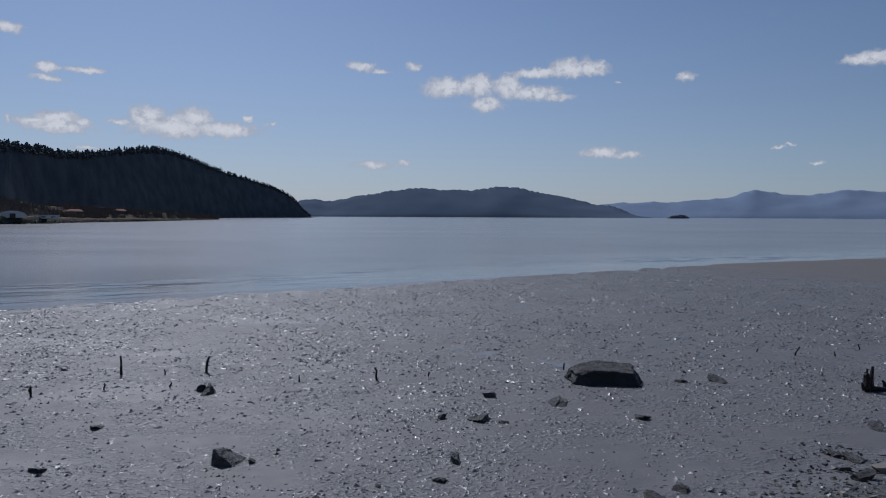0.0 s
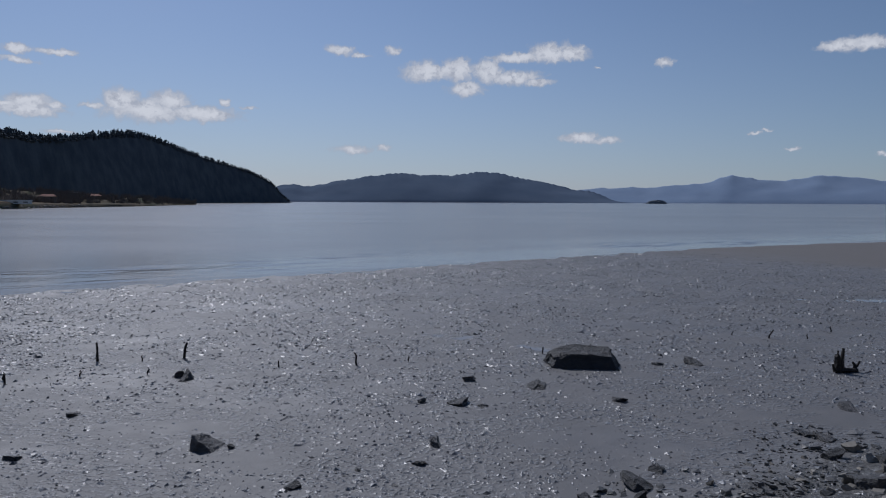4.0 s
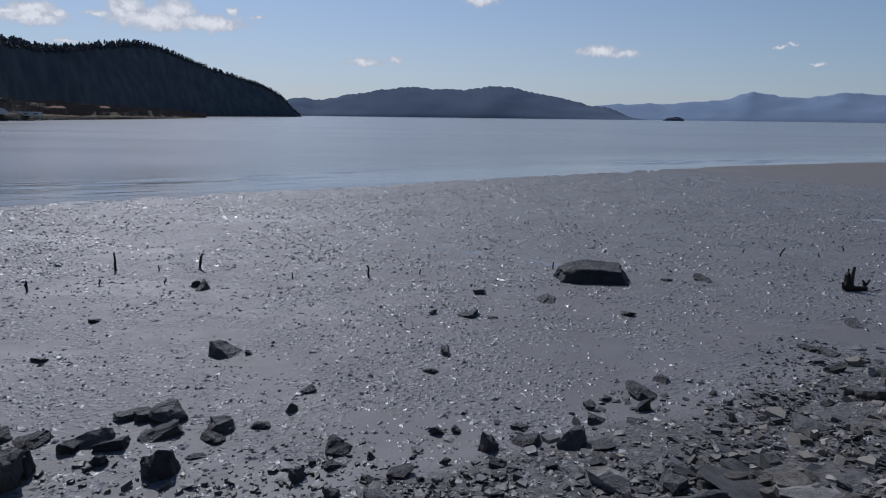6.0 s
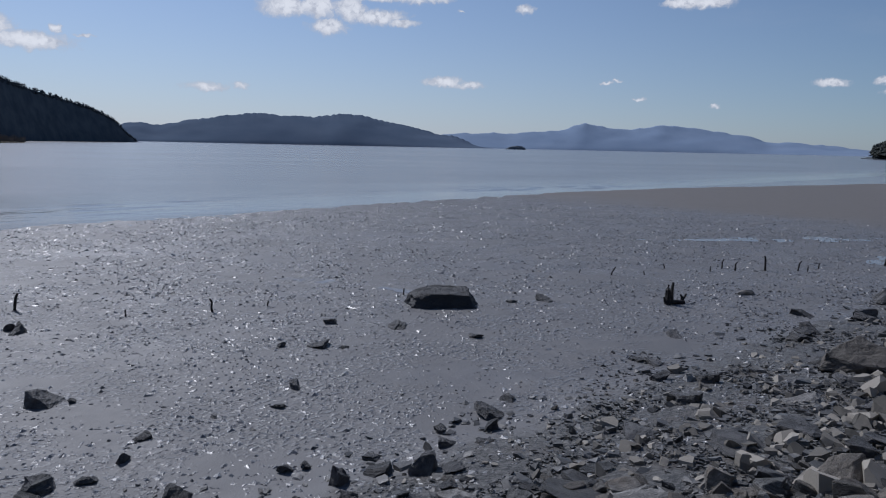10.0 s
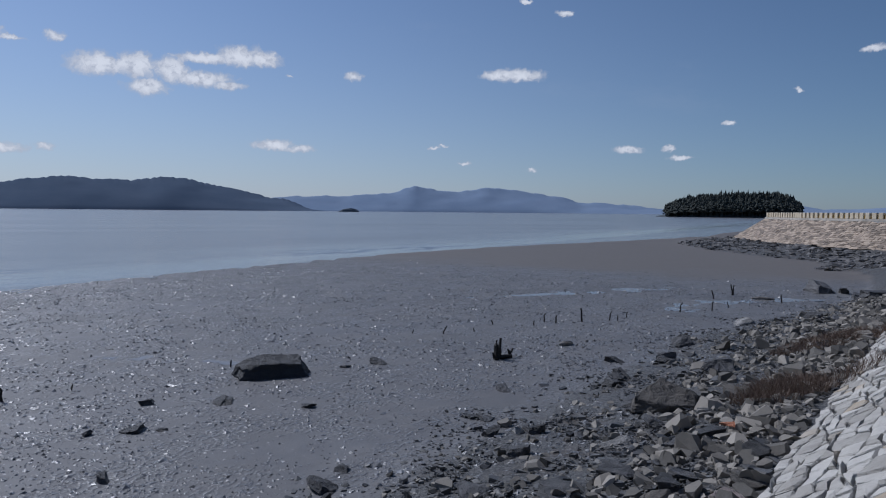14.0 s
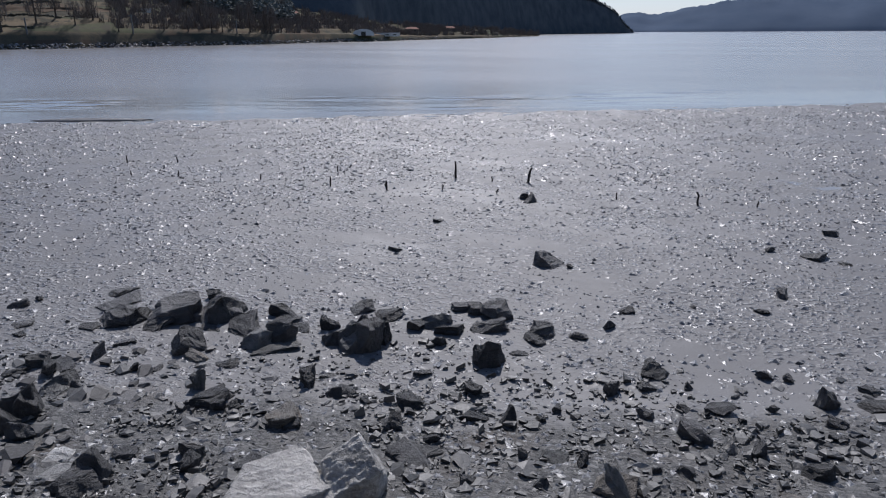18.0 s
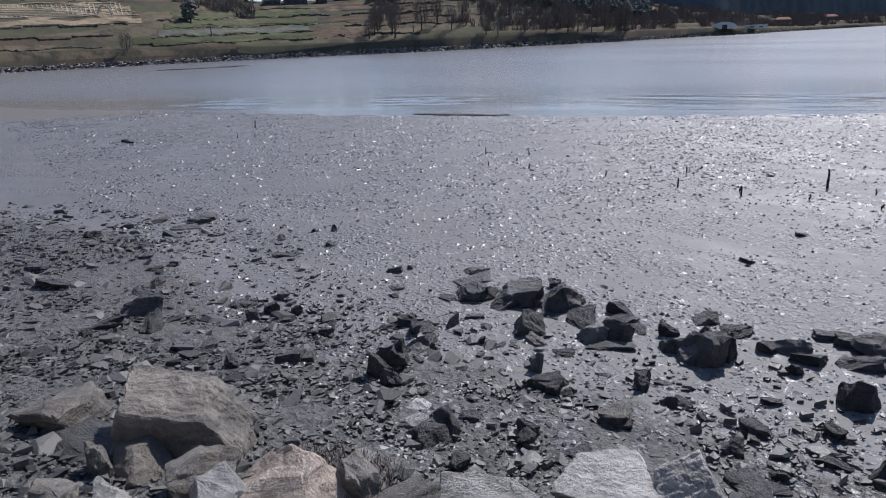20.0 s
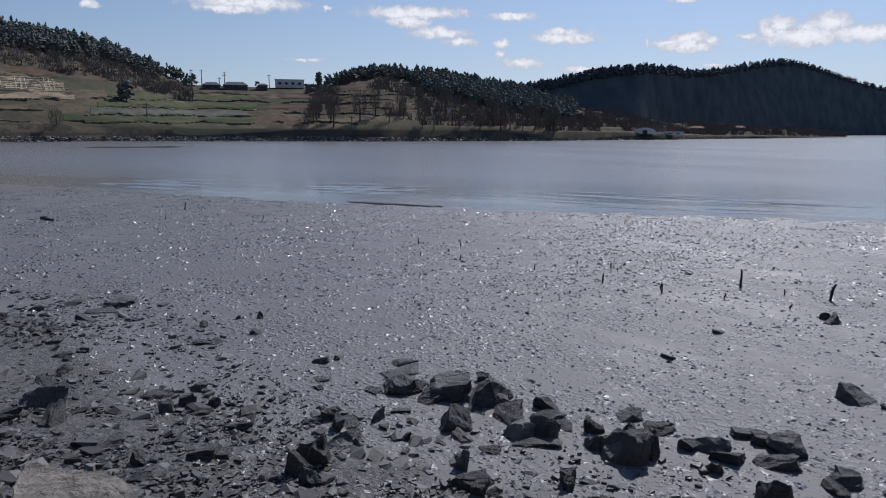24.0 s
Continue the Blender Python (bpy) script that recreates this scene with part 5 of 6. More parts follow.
hero("boulder", 3.43, 14.25, (1.66, 0.95, 0.4), "D", 3, "large dark flat-topped boulder alone on the mud", -9, 3, (0.72, 0.9), 0.06, 0,
     planes=[((0.06, -0.12, 1), 0.26), ((-0.5, -0.1, 0.86), 0.5), ((0.97, -0.1, 0.18), 0.78), ((0, -1, 0.35), 0.62), ((-0.2, -0.5, 0.85), 0.56)], rough=0.05)
hero("boulder", 2.22, 3.6, (0.66, 0.58, 0.5), "t", 12, "large tan granite boulder among dark beach stones", 0, 4, (0.6, 0.8), 0.1, 0,
     planes=[((0.12, -0.5, 0.85), 0.4), ((0.1, -1, -0.25), 0.55), ((-0.85, -0.2, 0.5), 0.6), ((0.7, -0.3, 0.5), 0.62), ((0, 0.4, 1), 0.5)])
hero("boulder", -5.25, 0.76, (1.06, 0.78, 0.58), "b", 25, "big grey boulder with a pale weathered top", 52, 4, (0.62, 0.8), 0.1, 0,
     planes=[((0.2, -0.1, 1), 0.42), ((0.75, 0, 0.55), 0.55), ((0.1, -1, 0.1), 0.58), ((-1, -0.2, 0.1), 0.66)])
hero("stone_slab", -2.97, 2.92, (0.8, 0.62, 0.26), "p", 41, "broad pale grey slab lying at the wall's foot", 60, 4, (0.5, 0.75), 0.1, 0,
     planes=[((0.1, -0.15, 1), 0.25)])
hero("boulder", -2.54, 3.32, (0.56, 0.48, 0.46), "p", 43, "pale upright rock leaning beside a flat slab", 40, 4, (0.5, 0.75), 0.1, 0,
     planes=[((-0.25, -0.35, 0.9), 0.4), ((0.8, 0.1, 0.5), 0.5)])
hero("rock", -4.13, 5.79, (0.46, 0.35, 0.30), "d", 61, "pointed dark wet slate rock among lower stones", 50, 4, (0.6, 0.8), 0.08, 0, "rock",
     planes=[((0.75, -0.3, 0.55), 0.42), ((-0.55, -0.2, 0.7), 0.42), ((0, -1, 0.25), 0.6)])
hero("rock", -6.15, 5.77, (0.56, 0.43, 0.30), "d", 62, "pointed dark wet slate rock among lower stones", 50, 4, (0.6, 0.8), 0.08, 0, "rock",
     planes=[((0.6, -0.2, 0.7), 0.5), ((-0.6, -0.2, 0.75), 0.4), ((0.1, -0.8, 0.4), 0.6)])
hero("rock", -6.66, 5.51, (0.73, 0.55, 0.26), "d", 63, "pointed dark wet slate rock among lower stones", 50, 4, (0.6, 0.8), 0.08, 0, "rock",
     planes=[((0.25, -0.3, 0.9), 0.34), ((-0.7, -0.2, 0.6), 0.6)])
hero("stone_slab", 0.85, 4.2, (0.85, 0.6, 0.14), "s", 31, "flat grey slate slab sunk in the shingle", 10, 6, (0.45, 0.7), 0.3)
hero("stone_slab", 8.45, 8.0, (1.25, 1.05, 0.42), "b", 34, "broad dark slate slab tilted on the beach", 40, 4, (0.5, 0.75), 0.0, 0,
     planes=[((-0.5, -0.35, 0.8), 0.3)])


def beach_spots(count, seed, lo=0.15, hi=1.25, xs=(-20, 30), power=1.0):
    """Random places on the beach between the wall's toe (0) and the mud (1)."""
    q = np.random.RandomState(seed)
    x = q.uniform(xs[0], xs[1], count * 30)
    y = q.uniform(-8, 22, count * 30)
    s, _ = wall_coords(x, y)
    wide = np.interp(x, [-30, -18, -14, -9, -2, 15, 24, 30, 40, 46, 70], [5, 7, 7.6, 5.4, 4.6, 5.2, 3.2, 2, 3, 7, 6])
    t = s / wide
    ok = (t > lo) & (t < hi) & (q.uniform(0, 1, len(x)) < np.clip((hi + 0.05 - t) / (hi - lo), 0, 1) ** power)
    return x[ok][:count], y[ok][:count], t[ok][:count], q


# medium stones, thickest along the wall on the right
x, y, t, q = beach_spots(3300, 61, 0.02, 0.98, (1.2, 27), 1.9)
size = np.clip(q.lognormal(-2.15, 0.45, len(x)), 0.06, 0.42) * np.interp(t, [0, 0.6, 1], [1.1, 0.85, 0.55])
tone = q.choice(list("dgsgbsgb"), len(x))
order = np.argsort(np.hypot(x, y))[:100]
for k in order:
    if math.hypot(x[k] - 2.2, y[k] - 3.9) > 0.7:
        beach_rock(x[k], y[k], size[k], size[k] * q.uniform(0.4, 0.7), tone[k], int(k) * 5 + 3, 0.2)
far = np.setdiff1d(np.arange(len(x)), order)
far = far[np.hypot(x[far] - 8.4, y[far] - 8.0) > 0.6]
FLATS = [rock_shape(q, 1, 8, 0.6, 0.05, (0.36, 0.7)) for _ in range(14)]
ROUGHS = [rock_shape(q, 1, 8, 1.0, 0.05, (0.36, 0.68), [((q.uniform(-0.5, 0.5), q.uniform(-0.5, 0.5), 1), q.uniform(0.25, 0.45))]) for _ in range(24)]
COBBLES = [rock_shape(q, 2, 8, 1.0, 0.05, (0.38, 0.7), [((q.uniform(-0.5, 0.5), q.uniform(-0.5, 0.5), 1), q.uniform(0.3, 0.5))]) for _ in range(20)]
FLAKES = [flake_shape(q, q.randint(4, 7)) for _ in range(14)]
CLODS = [crumb_shape(q) for _ in range(12)]


def strew(name, shapes, x, y, size, squash, tilt, q, mat, label, category, sink=0.15):
    z = ground_z(x, y) - sink * size * squash
    rows = np.stack([x, y, z, size, size * q.uniform(0.55, 0.95, len(x)), size * squash, q.uniform(0, 6.28, len(x)), q.uniform(-tilt, tilt, len(x))], -1)
    return tagged(new(name, scatter_mesh(name, shapes, rows, mat)), label, category, kind="stuff")


reach = np.hypot(x[far], y[far])
close = reach < np.sort(reach)[300]
riprap = tagged(new("riprap"), "brown-grey broken riprap stones along the wall's foot", "riprap")
for k in far[close]:
    mat = ROCK["gpsbgbgs"[k % 8]]
    key = ("riprap", k % len(COBBLES), mat.name)
    if key not in cache:
        cache[key] = mesh_of("stone", *COBBLES[key[1]], mat)
    ob = part("stone", cache[key], None, riprap)
    ob.matrix_local = pose(x[k], y[k], float(ground_z(x[k], y[k])) - 0.12 * size[k], 10 * math.sin(k), 12 * math.cos(k * 3), (k * 53) % 360) @ Matrix.Diagonal((size[k], size[k] * 0.85, size[k] * 1.1, 1))
for pick in (far[~close],):
    strew("riprap_stones", ROUGHS, x[pick], y[pick], size[pick], 1.05, 0.4, q, RIPRAP, "brown-grey broken stones piled along the wall's foot", "stones")
x, y, t, q = beach_spots(3400, 66, 0.02, 1.12, (-18, 26), 0.9)
ok = wobble(x, y, 1.6, 91) > -0.35
x, y = x[ok], y[ok]
size = np.clip(q.lognormal(-2.35, 0.42, len(x)), 0.05, 0.26)
strew("loose_stones", ROUGHS, x, y, size, 0.5, 0.3, q, SHALE, "dark angular slate stones strewn over the beach", "stones")

# dark rubble spit on the left
x, y, t, q = beach_spots(1500, 68, 0.2, 1.12, (-20, -5), 0.6)
strew("loose_stones", ROUGHS, x, y, np.clip(q.lognormal(-2.35, 0.45, len(x)), 0.05, 0.3), 0.6, 0.35, q, APRON, "dark flat rubble lying out over the mud", "stones")

x, y, t, q = beach_spots(1500, 69, 0.1, 1.05, (-7, 4), 0.7)
strew("loose_stones", ROUGHS, x, y, np.clip(q.lognormal(-2.6, 0.4, len(x)), 0.04, 0.2), 0.45, 0.3, q, SHALE, "small dark slate stones close by on the beach", "stones")

# slate shingle over the beach
x, y, t, q = beach_spots(64000, 62, 0.01, 1.2, (-19, 28), 0.8)
ok = wobble(x, y, 1.9, 92) + 0.5 * wobble(x, y, 0.6, 93) > -0.5 + np.clip(t - 0.5, 0, 1) * 0.9
ok &= q.uniform(0, 1, len(x)) < np.interp(np.hypot(x, y), [5, 11, 20], [1.0, 0.85, 0.4])
x, y = x[ok], y[ok]
size = np.clip(q.lognormal(-2.95, 0.5, len(x)), 0.018, 0.2)
strew("slate_shingle", FLAKES, x, y, size, q.uniform(0.35, 0.9, len(x)), 0.22, q, SHALE, "dark flaky slate shingle over the beach", "shingle", 0.05)

# rubble under the far wall
q = np.random.RandomState(63)
uu = q.uniform(RUN[4] - 6, RUN[-1] - 25, 3600)
ss = -q.uniform(0, 1, len(uu)) ** 0.9 * 6.0
xy = np.array([on_wall(a, b)[:2] for a, b in zip(uu, ss)])
size = np.clip(q.lognormal(-1.2, 0.42, len(uu)), 0.12, 0.8)
tagged(new("rubble_apron", scatter_mesh("rubble_apron", FLATS, np.stack([xy[:, 0], xy[:, 1], ground_z(xy[:, 0], xy[:, 1]) - 0.06, size, size * 0.8, size * 0.7, q.uniform(0, 6.28, len(uu)), q.uniform(-0.3, 0.3, len(uu))], -1), APRON)), "dark rubble apron at the foot of the far wall", "rubble", kind="stuff")

# small clods on the mud, some coloured dark as the shaded sides of lumps
q = np.random.RandomState(64)
n = 1200000
x = q.uniform(-46, 44, n)
y = 2 + 46 * q.uniform(0, 1, n)
s, _ = wall_coords(x, y)
d = np.interp(x, SHORE_X, SHORE_Y) - y
far = np.hypot(x, y)
patchy = 0.6 * wobble(x, y, 3.4, 81) + 0.7 * wobble(x + y * 0.5, y - x * 0.5, 1.1, 82) + 0.5 * wobble(x - y * 0.7, y + x * 0.7, 0.37, 83)
ok = (s > 2.2) & (d > 0.15) & (patchy > q.uniform(-0.9, 0.8, n)) & (q.uniform(0, 1, n) < np.clip(far / 10, 1, 2.4) ** -0.8) & (x * 0.78 + y * 0.5 < 35 + q.uniform(-6, 4, n))
x, y, far = x[ok], y[ok], far[ok]
size = np.clip(q.lognormal(-3.05, 0.45, len(x)), 0.02, 0.12) * np.clip(far / 12, 1, 1.4)
# share of clods painted shade-dark, greater farther out
dark = q.uniform(0, 1, len(x)) < np.interp(far, [8, 16], [0.15, 0.4])
for name, mat, pick, squash, label in (("mud_clods", CLOD, ~dark, 0.36, "small slick clods of wet mud"), ("dark_chips", SHADE_CLOD, dark, 0.55, "small mud clods coloured dark like shaded sides")):
    px, py, ps = x[pick], y[pick], size[pick] * (1.0 if mat is CLOD else 0.72)
    rows = np.stack([px, py, bumpy_ground(px, py) - 0.002, ps * 1.3, ps, ps * squash * q.uniform(0.6, 1.4, len(px)), q.uniform(0, 6.28, len(px)), q.uniform(-0.2, 0.2, len(px))], -1)
    tagged(new(name, scatter_mesh(name, CLODS, rows, mat)), label, "clods", kind="stuff")



def pool(line, wide, seed, label):
    """A shallow film of water lying along a line on the mud."""
    q = np.random.RandomState(seed)
    line = np.array(line, float)
    t = np.linspace(0, len(line) - 1, 60)
    px, py = np.interp(t, range(len(line)), line[:, 0]), np.interp(t, range(len(line)), line[:, 1])
    dx, dy = np.gradient(px), np.gradient(py)
    size = np.hypot(dx, dy)
    half = wide * np.sqrt(np.clip(np.sin(np.linspace(0, math.pi, 60)), 0, 1))
    rows = []
    for k in np.linspace(-1, 1, 7):
        w_ = half * k * (1 + 0.5 * wobble(t * 4, t * 0 + np.sign(k) * 7, 1.0, seed))
        x_, y_ = px - dy / size * w_, py + dx / size * w_
        rows.append(np.stack([x_, y_, ground_z(x_, y_) + 0.001 - 0.003 * abs(k)], -1))
    v = np.array(rows).reshape(-1, 3)
    i = np.arange(6 * 60).reshape(6, 60)[:, :-1].ravel()
    return structure("water_pool", fast_mesh("water_pool", v, np.stack([i, i + 1, i + 61, i + 60], -1), SEA), label, "puddle")


pool([(-0.1, 17.7), (1.16, 17.2), (2.2, 16.5), (3.1, 15.5)], 0.3, 5, "thin bright trail of water running past the boulder")
pool([(17.5, 17.2), (20.5, 18.6), (24.3, 18.6), (27.5, 17.4)], 0.8, 6, "shallow film of water between the stakes and the wall")
pool([(13.5, 24.0), (19.0, 23.6), (25.0, 23.2)], 0.7, 7, "shallow film of water on the flat mud")

# ---- stakes in the mud: x, y, height, lean ----
STAKES_AHEAD = [(-7.06, 14.69, 0.42, -0.01), (-6.14, 14.76, 0.12, 0.01), (-5.51, 13.54, 0.15, 0.0), (-5.28, 14.9, 0.37, 0.09), (-6.77, 13.37, 0.14, 0.0), (-8.11, 13.12, 0.17, 0.0), (-3.02, 14.08, 0.15, 0.0), (-1.39, 14.27, 0.28, -0.06), (-0.3, 14.62, 0.13, 0.0), (2.78, 15.33, 0.16, 0.01)]
STAKES_RIGHT = [(8.19, 17.42, 0.13, 0.02), (8.95, 16.98, 0.24, 0.11), (9.93, 16.94, 0.13, 0.0), (11.09, 17.83, 0.16, 0.0), (12.17, 17.12, 0.18, 0.0), (12.89, 17.62, 0.28, 0.07), (13.04, 17.2, 0.27, 0.07), (14.04, 17.12, 0.45, -0.06), (15.08, 17.03, 0.29, 0.12), (15.26, 16.82, 0.19, 0.0), (16.02, 17.26, 0.18, 0.06), (18.61, 17.39, 0.34, 0.15), (20.06, 17.22, 0.33, 0.04), (22.77, 19.51, 0.38, -0.13), (21.24, 17.49, 0.23, -0.07), (24.65, 20.15, 0.48, -0.11), (24.67, 20.14, 0.43, 0.05), (24.32, 17.54, 0.35, -0.03)]
STAKES_LEFT = [(-7.93, 12.85, 0.21, 0.0), (-9.34, 12.66, 0.23, 0.01), (-10.18, 14.18, 0.15, 0.0), (-11.14, 14.04, 0.09, 0.0), (-11.35, 12.59, 0.14, 0.0), (-14.98, 13.39, 0.17, 0.0), (-13.52, 12.05, 0.15, 0.0), (-16.24, 12.78, 0.21, 0.0), (-14.65, 11.57, 0.13, 0.0), (-23.11, 12.01, 0.17, 0.0), (-24.71, 11.85, 0.14, 0.0), (-29.79, 10.67, 0.32, 0.13), (-26.8, 8.82, 0.19, 0.0)]

for k, (x, y, tall, lean) in enumerate(STAKES_AHEAD + STAKES_RIGHT + STAKES_LEFT):
    q = np.random.RandomState(900 + k)
    rad = 0.012 + 0.042 * tall
    bend = q.uniform(-0.02, 0.02)
    bm = tube([(0, 0, -0.12), (lean * 0.2 + bend, 0, tall * 0.35), (lean * 0.55 - bend, 0.01, tall * 0.72), (lean, 0, tall)], [rad * 1.15, rad, rad * 0.9, rad * 0.7], 7, 0.15, q)
    me = bpy.data.meshes.new("stake")
    bm.to_mesh(me), bm.free()
    me.materials.append(WOOD)
    ob = tagged(new("stake", me), "short dark rotten wooden stake standing in the mud", "stake", "stakes in the mud")
    ob.location = (x, y, float(ground_z(x, y)))

stump = tagged(new("tree_stump"), "dark forked tree stump standing in the mud", "stump")
stump.matrix_world = pose(8.66, 13.6, 0.0) @ Matrix.Diagonal((0.85, 0.85, 0.85, 1))
for name, pts, rad in (("trunk", [(0, 0, -0.1), (-0.01, 0, 0.2), (-0.03, 0, 0.38), (-0.02, 0, 0.52)], (0.1, 0.075, 0.06, 0.035)),
                       ("branch", [(0.07, 0, 0.0), (0.08, 0, 0.3), (0.11, 0, 0.58)], (0.07, 0.055, 0.03)),
                       ("branch", [(-0.1, 0, 0.03), (0.2, -0.02, 0.05), (0.46, -0.04, 0.04)], (0.08, 0.07, 0.05)),
                       ("branch", [(0.38, 0, 0.02), (0.42, 0, 0.16), (0.36, 0.02, 0.24)], (0.05, 0.045, 0.025)),
                       ("branch", [(0.4, 0, 0.08), (0.5, 0.02, 0.18), (0.53, 0, 0.26)], (0.04, 0.035, 0.02)),
                       ("root", [(-0.02, 0, 0.03), (-0.14, -0.05, 0.08), (-0.17, -0.05, 0.2)], (0.06, 0.04, 0.02))):
    part(name, tube(pts, rad, 8, 0.2, np.random.RandomState(len(pts))), WOOD, stump)

# driftwood on the tide flats
for k, (x, y, size, turn, mat, label) in enumerate(((-29.6, 5.3, 1.1, 8, WOOD, "dark waterlogged log lying on the mud"), (24.6, 18.6, 0.9, -38, DRIFT, "pale bleached branch lying on the mud"), (11.2, 14.2, 0.5, 5, DRIFT, "pale piece of driftwood on the mud"))):
    me = bpy.data.meshes.new("driftwood")
    bm = tube([(-size / 2, 0, 0.03), (-size / 6, 0.04, 0.06), (size / 5, 0, 0.05), (size / 2, 0.06, 0.03)], [0.05, 0.07, 0.06, 0.03], 7, 0.2, np.random.RandomState(k))
    bm.to_mesh(me), bm.free()
    me.materials.append(mat)
    ob = tagged(new("driftwood", me), label, "driftwood")
    ob.matrix_world = pose(x, y, float(ground_z(x, y)), 0, 0, turn)

# dry weeds at the wall's foot
def weeds(name, x, y, wide, deep, tall, count, seed, label):
    q = np.random.RandomState(seed)
    a, d = q.uniform(0, 6.28, count), np.sqrt(q.uniform(0, 1, count))
    px, py = x + np.cos(a) * d * wide, y + np.sin(a) * d * deep
    pz = ground_z(px, py)
    h = tall * q.uniform(0.4, 1.0, count) * (1.1 - 0.6 * d)
    lean = q.normal(0, 0.5, (count, 2)) * h[:, None]
    w = 0.0028
    t = q.uniform(0, 3.14, count)
    ox, oy = np.cos(t) * w, np.sin(t) * w
    mx, my, mz = px + lean[:, 0] * 0.4, py + lean[:, 1] * 0.4, pz + h * 0.6
    v = np.stack([np.stack([px - ox, py - oy, pz], -1), np.stack([px + ox, py + oy, pz], -1), np.stack([mx + ox, my + oy, mz], -1), np.stack([mx - ox, my - oy, mz], -1), np.stack([px + lean[:, 0], py + lean[:, 1], pz + h], -1)], 1)
    i = np.arange(count)[:, None] * 5
    f = np.concatenate([np.concatenate([i, i + 1, i + 2], 1), np.concatenate([i, i + 2, i + 3], 1), np.concatenate([i + 3, i + 2, i + 4], 1)])
    return tagged(new(name, fast_mesh(name, v.reshape(-1, 3), f, STRAW, False)), label, "weeds", kind="stuff")


weeds("dry_weeds", 9.9, 6.95, 1.0, 0.6, 0.42, 3600, 71, "reddish-brown dry weeds at the foot of the wall")
weeds("dry_weeds", 15.2, 9.4, 2.2, 0.7, 0.3, 5500, 72, "reddish-brown dry weeds at the foot of the wall")
weeds("dry_weeds", 11.13, 6.59, 1.0, 0.35, 0.5, 420, 75, "thin bare twigs growing on the wall's toe")
weeds("dry_weeds", -3.9, 1.5, 0.8, 0.5, 0.16, 1500, 73, "low brown dry grass between the boulders")
weeds("dry_weeds", -2.6, 1.6, 1.0, 0.4, 0.12, 900, 74, "low brown dry grass between the boulders")

# ---- houses, poles and fields on the far shore: azimuth and elevation in degrees, seen from the beach ----


def farm_at(az, t):
    j = (az + 124) / (124 - 18.4) * (farm_field.shape[1] - 1)
    i = t * (farm_field.shape[0] - 1)
    a, b = int(i), int(j)
    fi, fj = i - a, j - b
    a2, b2 = min(a + 1, farm_field.shape[0] - 1), min(b + 1, farm_field.shape[1] - 1)
    return (farm_field[a, b] * (1 - fi) + farm_field[a2, b] * fi) * (1 - fj) + (farm_field[a, b2] * (1 - fi) + farm_field[a2, b2] * fi) * fj


def farm_el(az, el):
    """The farmland where it rises to that elevation."""
    for t in np.linspace(0.03, 1, 160):
        p = farm_at(az, t)
        if math.degrees(math.atan2(p[2] - 3.5, math.hypot(p[0], p[1]))) >= el:
            break
    return p


def draped(name, az0, az1, el0, el1, mat, label, lift=0.1, cols=30, rows=5):
    q = []
    for a in np.linspace(az0, az1, cols):
        ragged = (0.16 * math.sin(a * 1.3 + el0 * 5) + 0.1 * math.sin(a * 3.1)) * (el1 - el0)
        for el in np.linspace(el0 + ragged, el1 + ragged, rows):
            p = farm_el(a, el)
            q.append((p[0], p[1], p[2] + lift))
    f = [(i * rows + j, i * rows + j + 1, (i + 1) * rows + j + 1, (i + 1) * rows + j) for i in range(cols - 1) for j in range(rows - 1)]
    return structure(name, mesh_of(name, q, f, mat, True), label, "field")


draped("field_pale", -76.0, -64.8, 0.98, 1.4, MULCH, "pale mulched field strip on the terraces")
draped("field_green", -74.8, -64.5, 2.2, 2.6, CROP, "green crop field on the upper terraces")
draped("field_meadow", -75.5, -64.0, 1.6, 2.0, CROP, "green meadow strip between dark banks")
draped("field_crop", -77.8, -64.4, 0.42, 0.85, CROP, "green crop strip above the shore")
draped("field_earth", -64.6, -60.6, 0.35, 1.0, EARTH, "bare orange-brown earth patch")
draped("field_bank", -57.5, -51.6, 3.15, 3.45, EARTH, "pale brown terrace bank below the woods")
draped("field_terrace", -62.0, -52.0, 2.4, 2.6, EARTH, "brown terrace strip below the woods")
draped("field_fallow", -63.0, -51.0, 1.5, 1.75, EARTH, "fallow brown strip on the slope")
draped("field_upper", -88.0, -78.0, 3.6, 4.4, EARTH, "pale brown cleared slope below the woods")
draped("track_farm", -90.0, -77.0, 2.0, 2.35, TAN, "pale farm track below the retaining wall")
draped("field_masonry", -90.0, -77.6, 2.5, 3.3, TAN, "tan cut slope behind the lattice", 0.06)
draped("track_shore", -95, -30, -0.3, -0.12, EARTH, "brown track along the far embankment", 0.12, 60, 3)


